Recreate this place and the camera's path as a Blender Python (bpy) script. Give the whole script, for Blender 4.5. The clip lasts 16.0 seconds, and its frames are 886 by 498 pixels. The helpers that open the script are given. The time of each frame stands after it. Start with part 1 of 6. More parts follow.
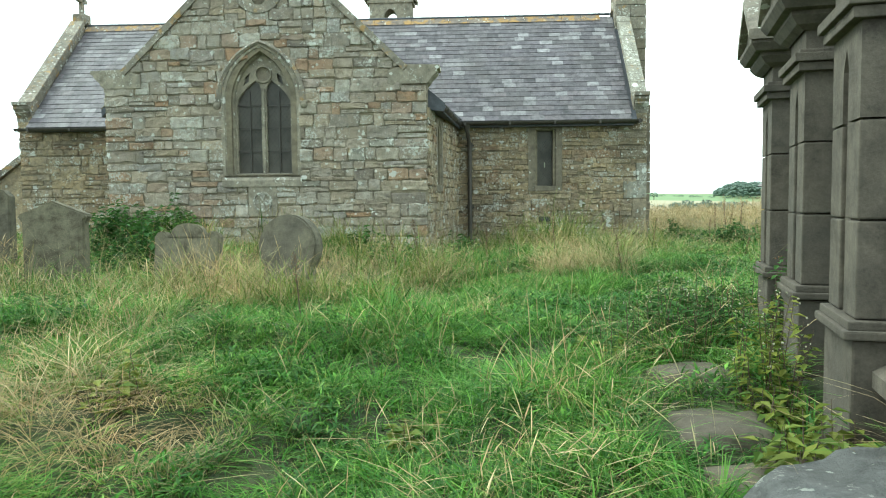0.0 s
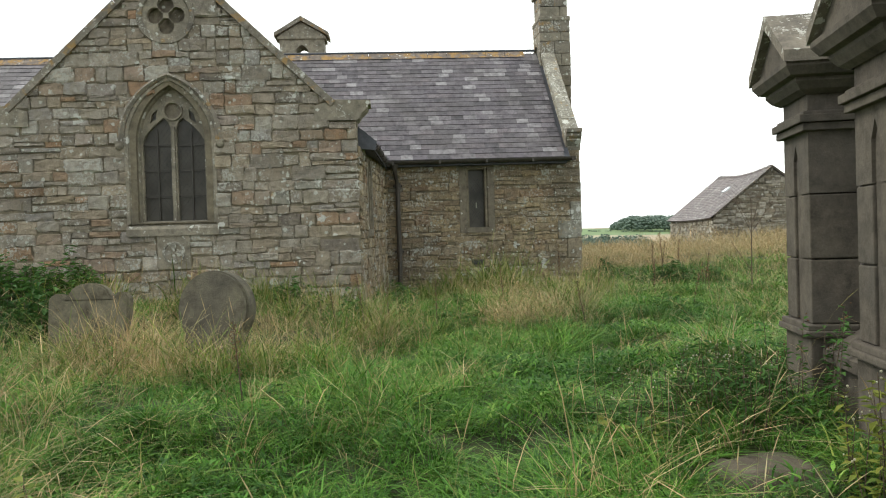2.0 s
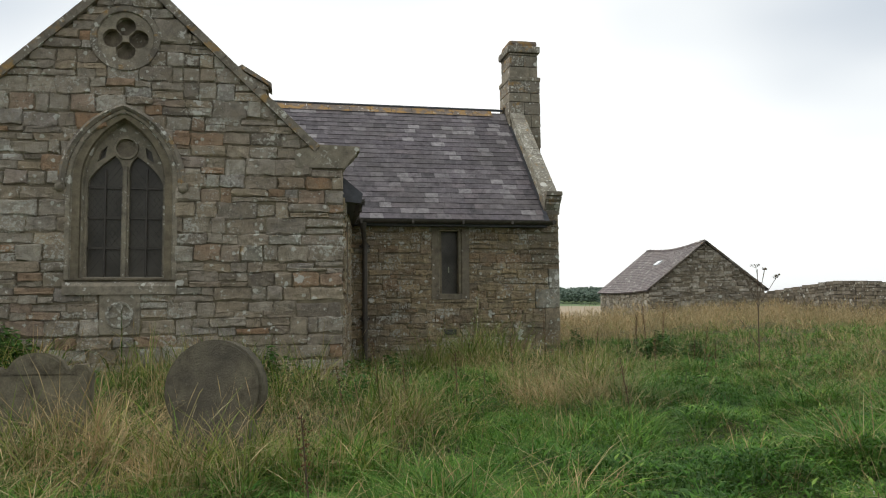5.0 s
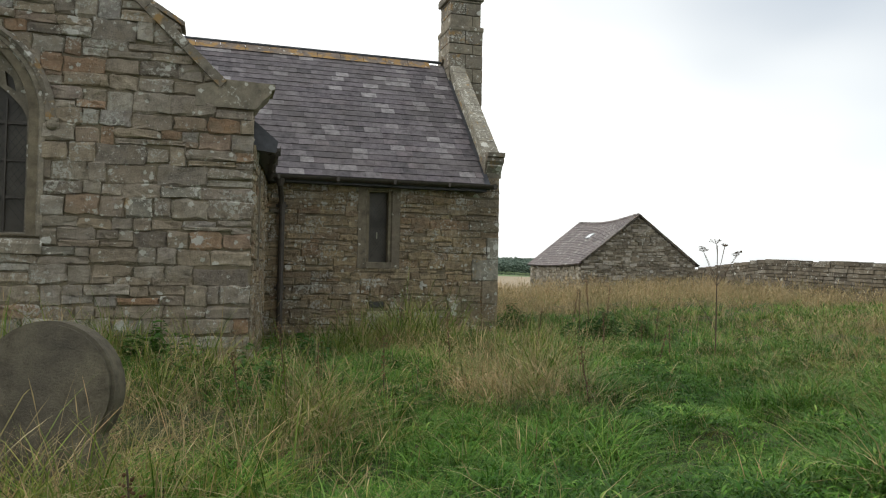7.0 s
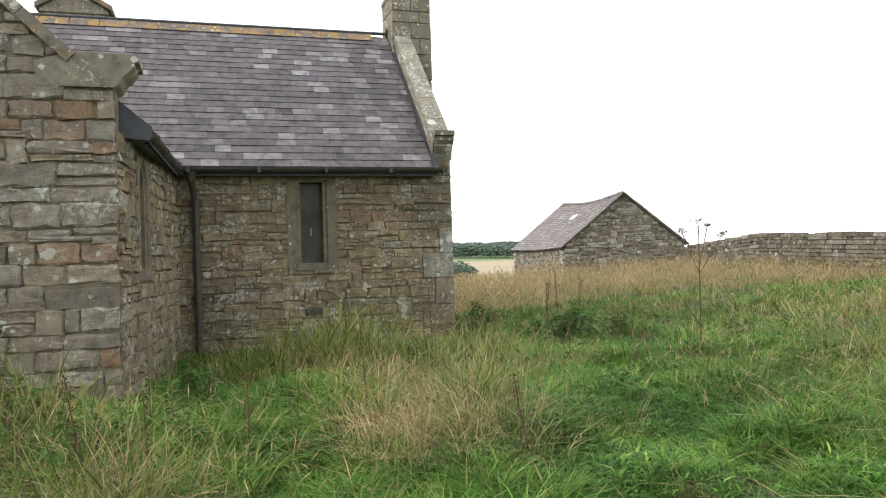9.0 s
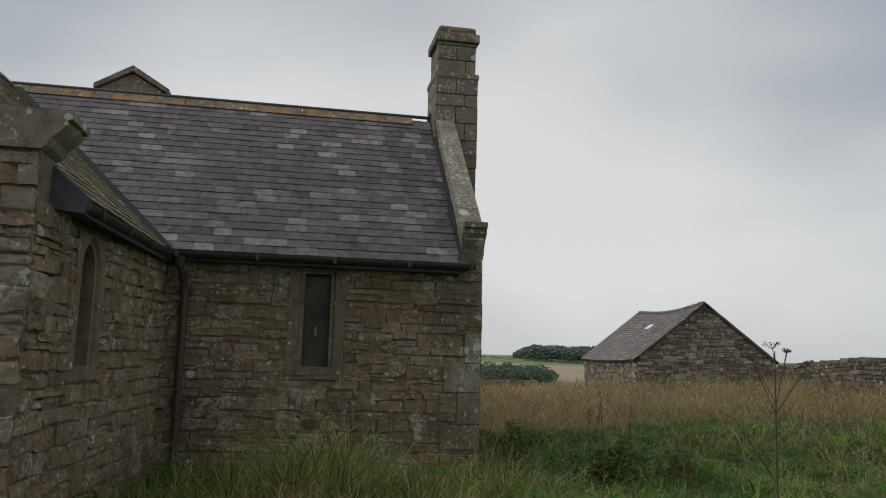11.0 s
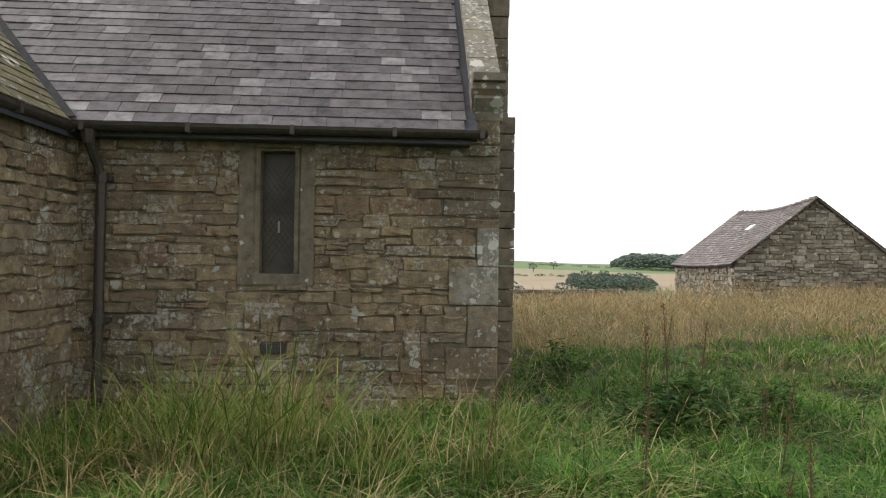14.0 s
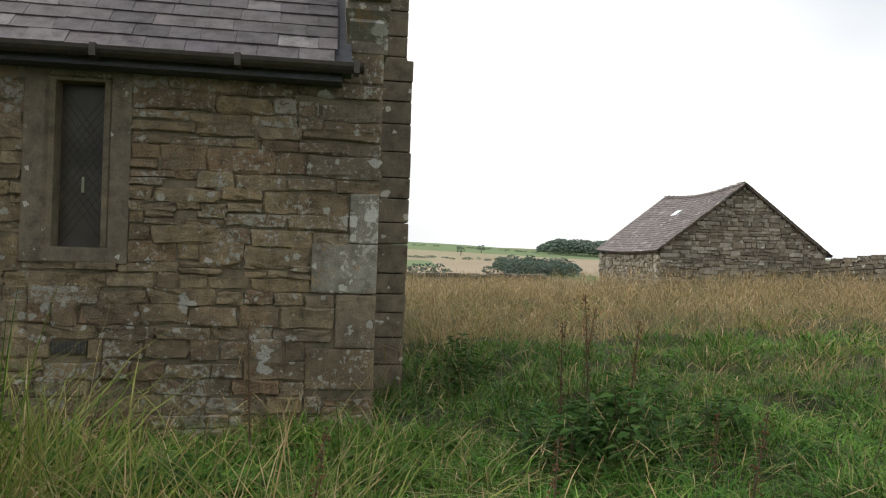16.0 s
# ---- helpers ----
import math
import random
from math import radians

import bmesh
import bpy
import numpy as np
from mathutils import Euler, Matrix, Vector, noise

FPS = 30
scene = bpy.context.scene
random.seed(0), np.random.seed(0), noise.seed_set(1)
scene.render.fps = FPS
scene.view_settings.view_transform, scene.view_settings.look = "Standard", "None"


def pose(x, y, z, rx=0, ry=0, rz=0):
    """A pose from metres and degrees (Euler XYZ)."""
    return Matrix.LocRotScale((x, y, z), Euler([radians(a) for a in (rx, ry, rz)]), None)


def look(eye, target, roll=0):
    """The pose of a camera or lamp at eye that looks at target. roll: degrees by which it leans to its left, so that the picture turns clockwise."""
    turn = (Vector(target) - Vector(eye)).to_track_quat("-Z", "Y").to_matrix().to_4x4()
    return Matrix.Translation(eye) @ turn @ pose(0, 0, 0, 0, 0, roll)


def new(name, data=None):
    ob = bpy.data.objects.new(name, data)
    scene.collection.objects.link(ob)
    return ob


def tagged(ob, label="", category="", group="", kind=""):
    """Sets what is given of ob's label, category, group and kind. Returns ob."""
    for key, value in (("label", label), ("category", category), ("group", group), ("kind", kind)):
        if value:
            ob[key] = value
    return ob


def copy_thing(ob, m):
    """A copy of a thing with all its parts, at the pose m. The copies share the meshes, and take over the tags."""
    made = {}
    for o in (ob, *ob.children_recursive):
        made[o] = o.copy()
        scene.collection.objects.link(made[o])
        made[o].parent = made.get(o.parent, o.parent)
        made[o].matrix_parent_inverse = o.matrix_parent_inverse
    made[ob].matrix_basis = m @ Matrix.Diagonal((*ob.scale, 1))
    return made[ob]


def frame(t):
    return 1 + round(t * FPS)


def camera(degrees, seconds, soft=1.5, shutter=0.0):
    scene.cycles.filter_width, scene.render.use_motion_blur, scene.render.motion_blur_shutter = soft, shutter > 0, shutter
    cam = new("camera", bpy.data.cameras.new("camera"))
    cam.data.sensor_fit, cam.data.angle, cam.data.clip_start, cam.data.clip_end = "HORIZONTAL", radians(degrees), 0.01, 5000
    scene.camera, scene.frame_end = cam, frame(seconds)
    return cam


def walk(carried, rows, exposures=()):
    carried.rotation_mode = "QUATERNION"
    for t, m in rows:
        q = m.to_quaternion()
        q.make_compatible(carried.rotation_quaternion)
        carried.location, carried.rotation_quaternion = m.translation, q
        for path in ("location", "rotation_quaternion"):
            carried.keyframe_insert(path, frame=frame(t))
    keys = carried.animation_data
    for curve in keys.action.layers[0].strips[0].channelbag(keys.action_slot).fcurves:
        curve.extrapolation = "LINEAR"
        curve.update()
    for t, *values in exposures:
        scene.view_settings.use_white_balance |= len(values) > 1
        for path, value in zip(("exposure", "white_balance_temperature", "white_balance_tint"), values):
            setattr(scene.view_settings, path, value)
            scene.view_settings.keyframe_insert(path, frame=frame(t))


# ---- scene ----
cam = camera(60.1, 16.0, soft=1.1)
PATH = [
    (0, (0.919, -0.685, 1.541), (0.8, 1.308, 1.414), -0.5),
    (0.5, (0.869, -0.498, 1.54), (0.885, 1.5, 1.451), -1.8),
    (1, (0.728, -0.222, 1.543), (0.823, 1.774, 1.464), -2.5),
    (1.5, (0.575, 0.009, 1.589), (0.708, 2.003, 1.533), -2.4),
    (2, (0.415, 0.295, 1.646), (0.545, 2.29, 1.615), -1.8),
    (2.5, (0.292, 0.491, 1.687), (0.412, 2.488, 1.703), -1.0),
    (3, (0.07, 0.708, 1.693), (0.241, 2.698, 1.78), -0.0),
    (3.5, (-0.177, 0.888, 1.735), (0.07, 2.868, 1.865), -0.3),
    (3.7, (-0.269, 0.977, 1.733), (0.004, 2.953, 1.879), -0.6),
    (5.8, (-0.771, 2.252, 1.621), (-0.312, 4.194, 1.751), -0.0),
    (6, (-0.751, 2.381, 1.648), (-0.268, 4.318, 1.771), 0.1),
    (6.5, (-0.699, 2.747, 1.675), (-0.173, 4.675, 1.769), 1.1),
    (7, (-0.438, 3.128, 1.7), (0.133, 5.044, 1.757), 1.1),
    (7.5, (-0.176, 3.428, 1.719), (0.442, 5.331, 1.726), 0.2),
    (8, (0.096, 3.787, 1.759), (0.717, 5.688, 1.728), 0.1),
    (8.5, (0.366, 4.081, 1.78), (1.042, 5.961, 1.704), -2.0),
    (9, (0.697, 4.442, 1.834), (1.281, 6.355, 1.857), -1.8),
    (9.5, (0.992, 4.821, 1.863), (1.487, 6.755, 1.97), -0.4),
    (10, (1.32, 5.119, 1.929), (1.734, 7.063, 2.156), 0.5),
    (10.2, (1.458, 5.222, 1.962), (1.838, 7.167, 2.233), 1.1),
    (12.3, (2.425, 6.808, 1.983), (2.784, 8.754, 2.267), 2.1),
    (12.5, (2.571, 6.967, 1.968), (2.898, 8.924, 2.223), 1.9),
    (13, (2.807, 7.326, 1.906), (3.086, 9.299, 2.076), 0.7),
    (13.5, (3.015, 7.707, 1.916), (3.242, 9.692, 2.001), 0.3),
    (14, (3.164, 8.122, 1.913), (3.293, 10.118, 1.957), 0.8),
    (14.5, (3.306, 8.501, 1.916), (3.427, 10.497, 1.95), 1.6),
    (15, (3.473, 8.913, 1.915), (3.665, 10.903, 1.939), 1.6),
    (15.5, (3.554, 9.298, 1.909), (3.8, 11.282, 1.908), 2.3),
    (16, (3.743, 9.71, 1.888), (4.058, 11.686, 1.89), 2.0),
]
EXPOSURES = [(0, 1.0, 5850, -12), (0.5, 0.78, 5950, -9), (1, 0.68, 6250, 0), (2, 0.35, 6450, 5), (2.6, 0.45, 6500, 7), (3, 0.58, 6500, 8), (3.5, 0.22, 6500, 9), (3.7, 0.1, 6500, 9), (6, -0.35, 6500, 8), (7, -0.25, 6500, 8), (8, 0.0, 6500, 8), (8.5, 0.32, 6500, 8), (9, 0.48, 6500, 9), (9.5, 0.3, 6500, 10), (10.0, -0.45, 6500, 10), (10.2, -0.6, 6500, 10), (12.3, -1.45, 6350, 10), (12.7, -1.25, 6400, 10), (13.0, -1.1, 6500, 10), (13.5, -0.55, 6600, 11), (14.0, 0.0, 6650, 11), (14.5, 0.35, 6700, 11), (15.2, 0.3, 6700, 11), (16, -0.2, 6600, 10)]
walk(cam, [(t, look(eye, target, roll)) for t, eye, target, roll in PATH], EXPOSURES)

# ---------------------------------------------------------------- light
world = bpy.data.worlds.new("overcast_sky")
scene.world = world
world.use_nodes = True
wn, wl = world.node_tree.nodes, world.node_tree.links
wn.clear()
sky = wn.new("ShaderNodeTexSky")
sky.sky_type, sky.sun_disc = "NISHITA", False
sky.sun_elevation, sky.sun_rotation = radians(50), radians(279)
sky_dim = wn.new("ShaderNodeVectorMath")
sky_dim.operation = "SCALE"
sky_dim.inputs["Scale"].default_value = 0.10
coord = wn.new("ShaderNodeTexCoord")
squash = wn.new("ShaderNodeMapping")
squash.inputs["Scale"].default_value = (1.0, 1.0, 2.2)
cloud = wn.new("ShaderNodeTexNoise")
cloud.inputs["Scale"].default_value, cloud.inputs["Detail"].default_value, cloud.inputs["Roughness"].default_value = 1.15, 3.5, 0.45
tone = wn.new("ShaderNodeValToRGB")
tone.color_ramp.elements[0].position, tone.color_ramp.elements[0].color = 0.38, (0.66, 0.72, 0.80, 1)
tone.color_ramp.elements[1].position, tone.color_ramp.elements[1].color = 0.66, (1.34, 1.34, 1.31, 1)
blend = wn.new("ShaderNodeMixRGB")
blend.inputs["Fac"].default_value = 0.88
back = wn.new("ShaderNodeBackground")
back.inputs["Strength"].default_value = 1.2
wout = wn.new("ShaderNodeOutputWorld")
wl.new(coord.outputs["Generated"], squash.inputs["Vector"])
wl.new(squash.outputs["Vector"], cloud.inputs["Vector"])
wl.new(cloud.outputs["Fac"], tone.inputs["Fac"])
wl.new(sky.outputs["Color"], sky_dim.inputs[0])
wl.new(sky_dim.outputs["Vector"], blend.inputs["Color1"])
wl.new(tone.outputs["Color"], blend.inputs["Color2"])
wl.new(blend.outputs["Color"], back.inputs["Color"])
wl.new(back.outputs["Background"], wout.inputs["Surface"])
sun = new("sun", bpy.data.lights.new("sun", "SUN"))
sun.data.energy, sun.data.angle, sun.data.color = 2.0, radians(30), (1.0, 0.96, 0.9)
sun.matrix_world = look((-20, 3, 24), (0, 0, 0))

# ---------------------------------------------------------------- materials
def material(name):
    m = bpy.data.materials.new(name)
    m.use_nodes = True
    return m, m.node_tree.nodes, m.node_tree.links, m.node_tree.nodes["Principled BSDF"]


def noise_node(n, l, src, scale, detail=4.0, rough=0.55):
    t = n.new("ShaderNodeTexNoise")
    t.inputs["Scale"].default_value, t.inputs["Detail"].default_value, t.inputs["Roughness"].default_value = scale, detail, rough
    l.new(src, t.inputs["Vector"])
    return t.outputs["Fac"]


def ramp_node(n, l, src, stops):
    r = n.new("ShaderNodeValToRGB")
    els = r.color_ramp.elements
    while len(els) < len(stops):
        els.new(0.5)
    for e, (p, c) in zip(els, stops):
        e.position, e.color = p, (*c, 1) if len(c) == 3 else c
    l.new(src, r.inputs["Fac"])
    return r.outputs["Color"]


def mix_node(n, l, fac, a, b, how="MIX"):
    m = n.new("ShaderNodeMixRGB")
    m.blend_type = how
    for key, v in (("Fac", fac), ("Color1", a), ("Color2", b)):
        if isinstance(v, (int, float)):
            m.inputs[key].default_value = v
        elif isinstance(v, tuple):
            m.inputs[key].default_value = (*v, 1)
        else:
            l.new(v, m.inputs[key])
    return m.outputs["Color"]


def bump_node(n, l, height, strength, dist, bsdf):
    b = n.new("ShaderNodeBump")
    b.inputs["Strength"].default_value, b.inputs["Distance"].default_value = strength, dist
    l.new(height, b.inputs["Height"])
    l.new(b.outputs["Normal"], bsdf.inputs["Normal"])


def lichen_spots(n, l, pos, scale, size, bare):
    """Pale crusts: ragged discs, each cell with its own size, none where the slow noise is low."""
    warp = n.new("ShaderNodeTexNoise")
    warp.inputs["Scale"].default_value, warp.inputs["Detail"].default_value = scale * 3.0, 4
    l.new(pos, warp.inputs["Vector"])
    push = n.new("ShaderNodeVectorMath")
    push.operation = "MULTIPLY_ADD"
    l.new(warp.outputs["Color"], push.inputs[0])
    push.inputs[1].default_value = (0.7 / scale,) * 3
    l.new(pos, push.inputs[2])
    cell = n.new("ShaderNodeTexVoronoi")
    cell.inputs["Scale"].default_value = scale
    l.new(push.outputs[0], cell.inputs["Vector"])
    pick = n.new("ShaderNodeSeparateColor")
    l.new(cell.outputs["Color"], pick.inputs["Color"])
    reach = n.new("ShaderNodeMapRange")
    reach.inputs["From Min"].default_value, reach.inputs["To Min"].default_value, reach.inputs["To Max"].default_value = bare, 0.0, size
    l.new(pick.outputs["Red"], reach.inputs["Value"])
    here = n.new("ShaderNodeMath")
    here.operation = "SUBTRACT"
    l.new(reach.outputs["Result"], here.inputs[0])
    l.new(cell.outputs["Distance"], here.inputs[1])
    return ramp_node(n, l, here.outputs[0], [(0.0, (0, 0, 0)), (0.06, (0.85, 0.85, 0.85))])


def stone_material(name, tones, by_object=True, lichen=0.5, orange=0.0, rough=0.9, spread=1.0, streak=0.35, bump=0.012, island=False, smear=0.0):
    """Weathered stone: a tone for each piece, mottling at two scales, pale lichen discs, ochre lichen, dark weather stains."""
    m, n, l, b = material(name)
    pos = n.new("ShaderNodeNewGeometry").outputs["Position"]
    stops = [(i / max(1, len(tones) - 1), c) for i, c in enumerate(tones)]
    if by_object:
        src = n.new("ShaderNodeObjectInfo").outputs["Random"]
    elif island:
        src = n.new("ShaderNodeNewGeometry").outputs["Random Per Island"]
    else:
        src = noise_node(n, l, pos, 1.6, 3)
    col = ramp_node(n, l, src, stops)
    mott = ramp_node(n, l, noise_node(n, l, pos, 9, 6, 0.65), [(0.28, (0.38, 0.36, 0.34)), (0.48, (0.95, 0.93, 0.9)), (0.72, (1.45, 1.42, 1.35))])
    col = mix_node(n, l, 0.75 * spread, col, mott, "MULTIPLY")
    grain = noise_node(n, l, pos, 75, 4, 0.7)
    col = mix_node(n, l, 0.5, col, ramp_node(n, l, grain, [(0.3, (0.62, 0.6, 0.58)), (0.7, (1.25, 1.25, 1.25))]), "MULTIPLY")
    stain = ramp_node(n, l, noise_node(n, l, pos, 1.1, 5, 0.6), [(0.45, (0, 0, 0)), (0.68, (1, 1, 1))])
    stain_f = mix_node(n, l, streak, (0, 0, 0), stain)
    col = mix_node(n, l, stain_f, col, (0.075, 0.068, 0.058))
    if smear:
        lime = ramp_node(n, l, noise_node(n, l, pos, 6.5, 5, 0.62), [(0.5, (0, 0, 0)), (0.6, (smear, smear, smear))])
        col = mix_node(n, l, lime, col, (0.26, 0.215, 0.15))
    if lichen:
        crust = noise_node(n, l, pos, 27, 7, 0.68)
        where = noise_node(n, l, pos, 2.6, 3, 0.6)
        add = n.new("ShaderNodeMath")
        add.operation = "MULTIPLY_ADD"
        l.new(where, add.inputs[0])
        add.inputs[1].default_value = 0.55
        l.new(crust, add.inputs[2])
        total = add.outputs[0]
        if by_object or island:
            own = n.new("ShaderNodeMath")
            own.operation = "MULTIPLY_ADD"
            hashed = n.new("ShaderNodeMath")
            hashed.operation = "FRACT"
            big = n.new("ShaderNodeMath")
            big.operation = "MULTIPLY"
            big.inputs[1].default_value = 37.7
            l.new(src, big.inputs[0])
            l.new(big.outputs[0], hashed.inputs[0])
            l.new(hashed.outputs[0], own.inputs[0])
            own.inputs[1].default_value = 0.14
            l.new(total, own.inputs[2])
            total = own.outputs[0]
        lo = (0.98 if by_object or island else 0.93) - 0.06 * lichen
        f = ramp_node(n, l, total, [(lo, (0, 0, 0)), (lo + 0.06, (0.8, 0.8, 0.8))])
        col = mix_node(n, l, f, col, (0.50, 0.485, 0.42))
        col = mix_node(n, l, lichen_spots(n, l, pos, 5.5, 0.42, 0.97 - 0.22 * lichen), col, (0.60, 0.59, 0.53))
        col = mix_node(n, l, lichen_spots(n, l, pos, 15.0, 0.5, 0.93 - 0.20 * lichen), col, (0.55, 0.54, 0.47))
    if orange:
        where = ramp_node(n, l, noise_node(n, l, pos, 5.0, 5, 0.65), [(0.62 - 0.2 * orange, (0, 0, 0)), (0.72 - 0.2 * orange, (1, 1, 1))])
        f = mix_node(n, l, 0.7, (0, 0, 0), where)
        col = mix_node(n, l, f, col, (0.36, 0.21, 0.06))
    l.new(col, b.inputs["Base Color"])
    b.inputs["Roughness"].default_value = rough
    b.inputs["Specular IOR Level"].default_value = 0.25
    h = mix_node(n, l, 0.35, noise_node(n, l, pos, 19, 7, 0.75), grain)
    bump_node(n, l, h, 0.9, bump, b)
    return m


GABLE_TONES = [(0.386, 0.316, 0.226), (0.287, 0.248, 0.201), (0.456, 0.408, 0.336), (0.205, 0.176, 0.143), (0.351, 0.316, 0.263), (0.363, 0.234, 0.141), (0.333, 0.314, 0.288), (0.404, 0.337, 0.248), (0.275, 0.232, 0.18), (0.456, 0.427, 0.371), (0.31, 0.267, 0.203), (0.369, 0.33, 0.27)]
M_GABLE = stone_material("gable_rubble_stone", GABLE_TONES, lichen=0.7, streak=0.3, bump=0.05, smear=0.4)
NAVE_TONES = [(0.411, 0.317, 0.192), (0.328, 0.265, 0.17), (0.46, 0.373, 0.245), (0.251, 0.193, 0.127), (0.394, 0.319, 0.207), (0.322, 0.216, 0.132), (0.352, 0.296, 0.213), (0.425, 0.33, 0.203), (0.286, 0.224, 0.145)]
M_NAVE = stone_material("nave_rubble_stone", NAVE_TONES, lichen=0.95, streak=0.6, bump=0.07, smear=0.6, spread=1.25)
M_GABLE_REST = stone_material("gable_small_stone", GABLE_TONES, by_object=False, island=True, lichen=0.7, streak=0.3, bump=0.05, smear=0.4)
M_NAVE_REST = stone_material("nave_small_stone", NAVE_TONES, by_object=False, island=True, lichen=0.95, streak=0.6, bump=0.07, smear=0.6, spread=1.25)
M_MORTAR = stone_material("lime_mortar", [(0.17, 0.145, 0.10), (0.25, 0.215, 0.15)], by_object=False, lichen=0.0, streak=0.4)
M_DRESSED = stone_material("dressed_sandstone", [(0.21, 0.185, 0.14), (0.27, 0.24, 0.185), (0.18, 0.165, 0.135)], by_object=False, lichen=0.45, streak=0.4, bump=0.008)
M_COPING = stone_material("lichened_coping_stone", [(0.17, 0.15, 0.115), (0.23, 0.205, 0.165), (0.14, 0.125, 0.10)], by_object=False, lichen=1.2, orange=0.35, streak=0.45, bump=0.014)
M_PALE = stone_material("pale_lichened_coping", [(0.36, 0.34, 0.28), (0.24, 0.225, 0.185), (0.42, 0.40, 0.34)], by_object=False, lichen=1.6, orange=0.2, streak=0.35, bump=0.02)
M_JAMB = stone_material("dark_weathered_and_shaded_stone", [(0.155, 0.13, 0.095), (0.20, 0.172, 0.128), (0.125, 0.108, 0.082)], by_object=False, lichen=0.1, streak=0.5, bump=0.012)
M_GRAVE = stone_material("old_gravestone", [(0.12, 0.108, 0.076), (0.165, 0.148, 0.105), (0.09, 0.083, 0.058)], by_object=False, lichen=0.0, spread=1.3, streak=0.55, bump=0.03)
M_PIER = stone_material("soot_stained_ashlar", [(0.068, 0.058, 0.046), (0.105, 0.09, 0.072), (0.046, 0.039, 0.031)], by_object=False, lichen=0.0, streak=0.55, bump=0.008)
M_CAP = stone_material("lichened_pier_cap", [(0.13, 0.112, 0.09), (0.19, 0.168, 0.135), (0.09, 0.078, 0.062)], by_object=False, lichen=0.9, streak=0.5, bump=0.012)
M_BARNROOF = stone_material("barn_slate", [(0.17, 0.145, 0.145), (0.21, 0.18, 0.175), (0.15, 0.13, 0.132), (0.24, 0.205, 0.2)], by_object=False, island=True, lichen=0.3, rough=0.6, streak=0.1)
M_ROCK = stone_material("lichened_boulder", [(0.15, 0.15, 0.147), (0.24, 0.24, 0.235), (0.09, 0.09, 0.088)], by_object=False, lichen=0.5, streak=0.6, bump=0.12)
M_BARN = stone_material("barn_rubble_stone", [(0.20, 0.175, 0.13), (0.36, 0.32, 0.25), (0.15, 0.13, 0.10), (0.28, 0.25, 0.19), (0.44, 0.41, 0.35), (0.17, 0.15, 0.115), (0.25, 0.215, 0.16)], by_object=False, island=True, lichen=0.3, streak=0.3, bump=0.03)
SLATE_TONES = [(0.1, 0.089, 0.102), (0.124, 0.112, 0.125), (0.07, 0.065, 0.071), (0.158, 0.144, 0.158), (0.105, 0.095, 0.105), (0.247, 0.237, 0.247), (0.114, 0.102, 0.113), (0.079, 0.073, 0.081), (0.142, 0.124, 0.134), (0.093, 0.086, 0.095)]
M_FIELD = stone_material("dark_field_wall_stone", [(0.15, 0.13, 0.098), (0.23, 0.20, 0.155), (0.11, 0.095, 0.074), (0.19, 0.165, 0.125), (0.28, 0.255, 0.21)], by_object=False, island=True, lichen=0.4, streak=0.4, bump=0.03)
M_SLATE = stone_material("purple_grey_slate", SLATE_TONES, lichen=0.0, rough=0.6, streak=0.4, spread=1.25, bump=0.006)
M_SLATE_REST = stone_material("weathered_slate", SLATE_TONES, by_object=False, island=True, lichen=0.0, rough=0.6, streak=0.4, spread=1.25, bump=0.006)
M_MOSS_SLATE = stone_material("mossy_slate", [(0.13, 0.115, 0.06), (0.17, 0.15, 0.075), (0.11, 0.10, 0.065)], by_object=False, island=True, lichen=0.2, rough=0.75, streak=0.25, bump=0.006)
M_RIDGE = stone_material("ochre_lichened_ridge", [(0.17, 0.15, 0.14), (0.22, 0.17, 0.13)], by_object=False, lichen=0.3, orange=0.65, streak=0.3)
M_EARTH = stone_material("worn_step_stone", [(0.10, 0.084, 0.062), (0.135, 0.115, 0.086)], by_object=False, lichen=0.0, streak=0.4)


def plain_material(name, col, rough=0.6, metal=0.0, vary=0.35, scale=14, bump=0.003):
    m, n, l, b = material(name)
    pos = n.new("ShaderNodeNewGeometry").outputs["Position"]
    f = noise_node(n, l, pos, scale, 5, 0.65)
    lo, hi = tuple(c * (1 - vary) for c in col), tuple(c * (1 + vary) for c in col)
    l.new(ramp_node(n, l, f, [(0.3, lo), (0.7, hi)]), b.inputs["Base Color"])
    b.inputs["Roughness"].default_value, b.inputs["Metallic"].default_value = rough, metal
    bump_node(n, l, noise_node(n, l, pos, scale * 6, 4, 0.6), 0.5, bump, b)
    return m


M_IRON = plain_material("painted_cast_iron", (0.055, 0.046, 0.036), 0.5, 0.2)
M_GATE = plain_material("weathered_gate_paint", (0.10, 0.085, 0.078), 0.55, 0.2)
M_LEAD = plain_material("lead_came", (0.045, 0.045, 0.045), 0.6, 0.3)
M_FASCIA = plain_material("dark_slate_edge", (0.05, 0.052, 0.06), 0.5)
M_VALLEY = plain_material("dull_valley_lead", (0.03, 0.03, 0.032), 0.95)
M_STALK = plain_material("dead_brown_stalk", (0.10, 0.07, 0.045), 0.85)
M_BARK = plain_material("tree_bark", (0.09, 0.075, 0.055), 0.9)
M_GLASS, gn, gl, gb = material("dusty_leaded_glass")
gpos = gn.new("ShaderNodeNewGeometry").outputs["Position"]
gl.new(ramp_node(gn, gl, noise_node(gn, gl, gpos, 3.5, 4), [(0.3, (0.045, 0.039, 0.028)), (0.7, (0.095, 0.083, 0.062))]), gb.inputs["Base Color"])
gb.inputs["Roughness"].default_value, gb.inputs["Transmission Weight"].default_value = 0.4, 0.2
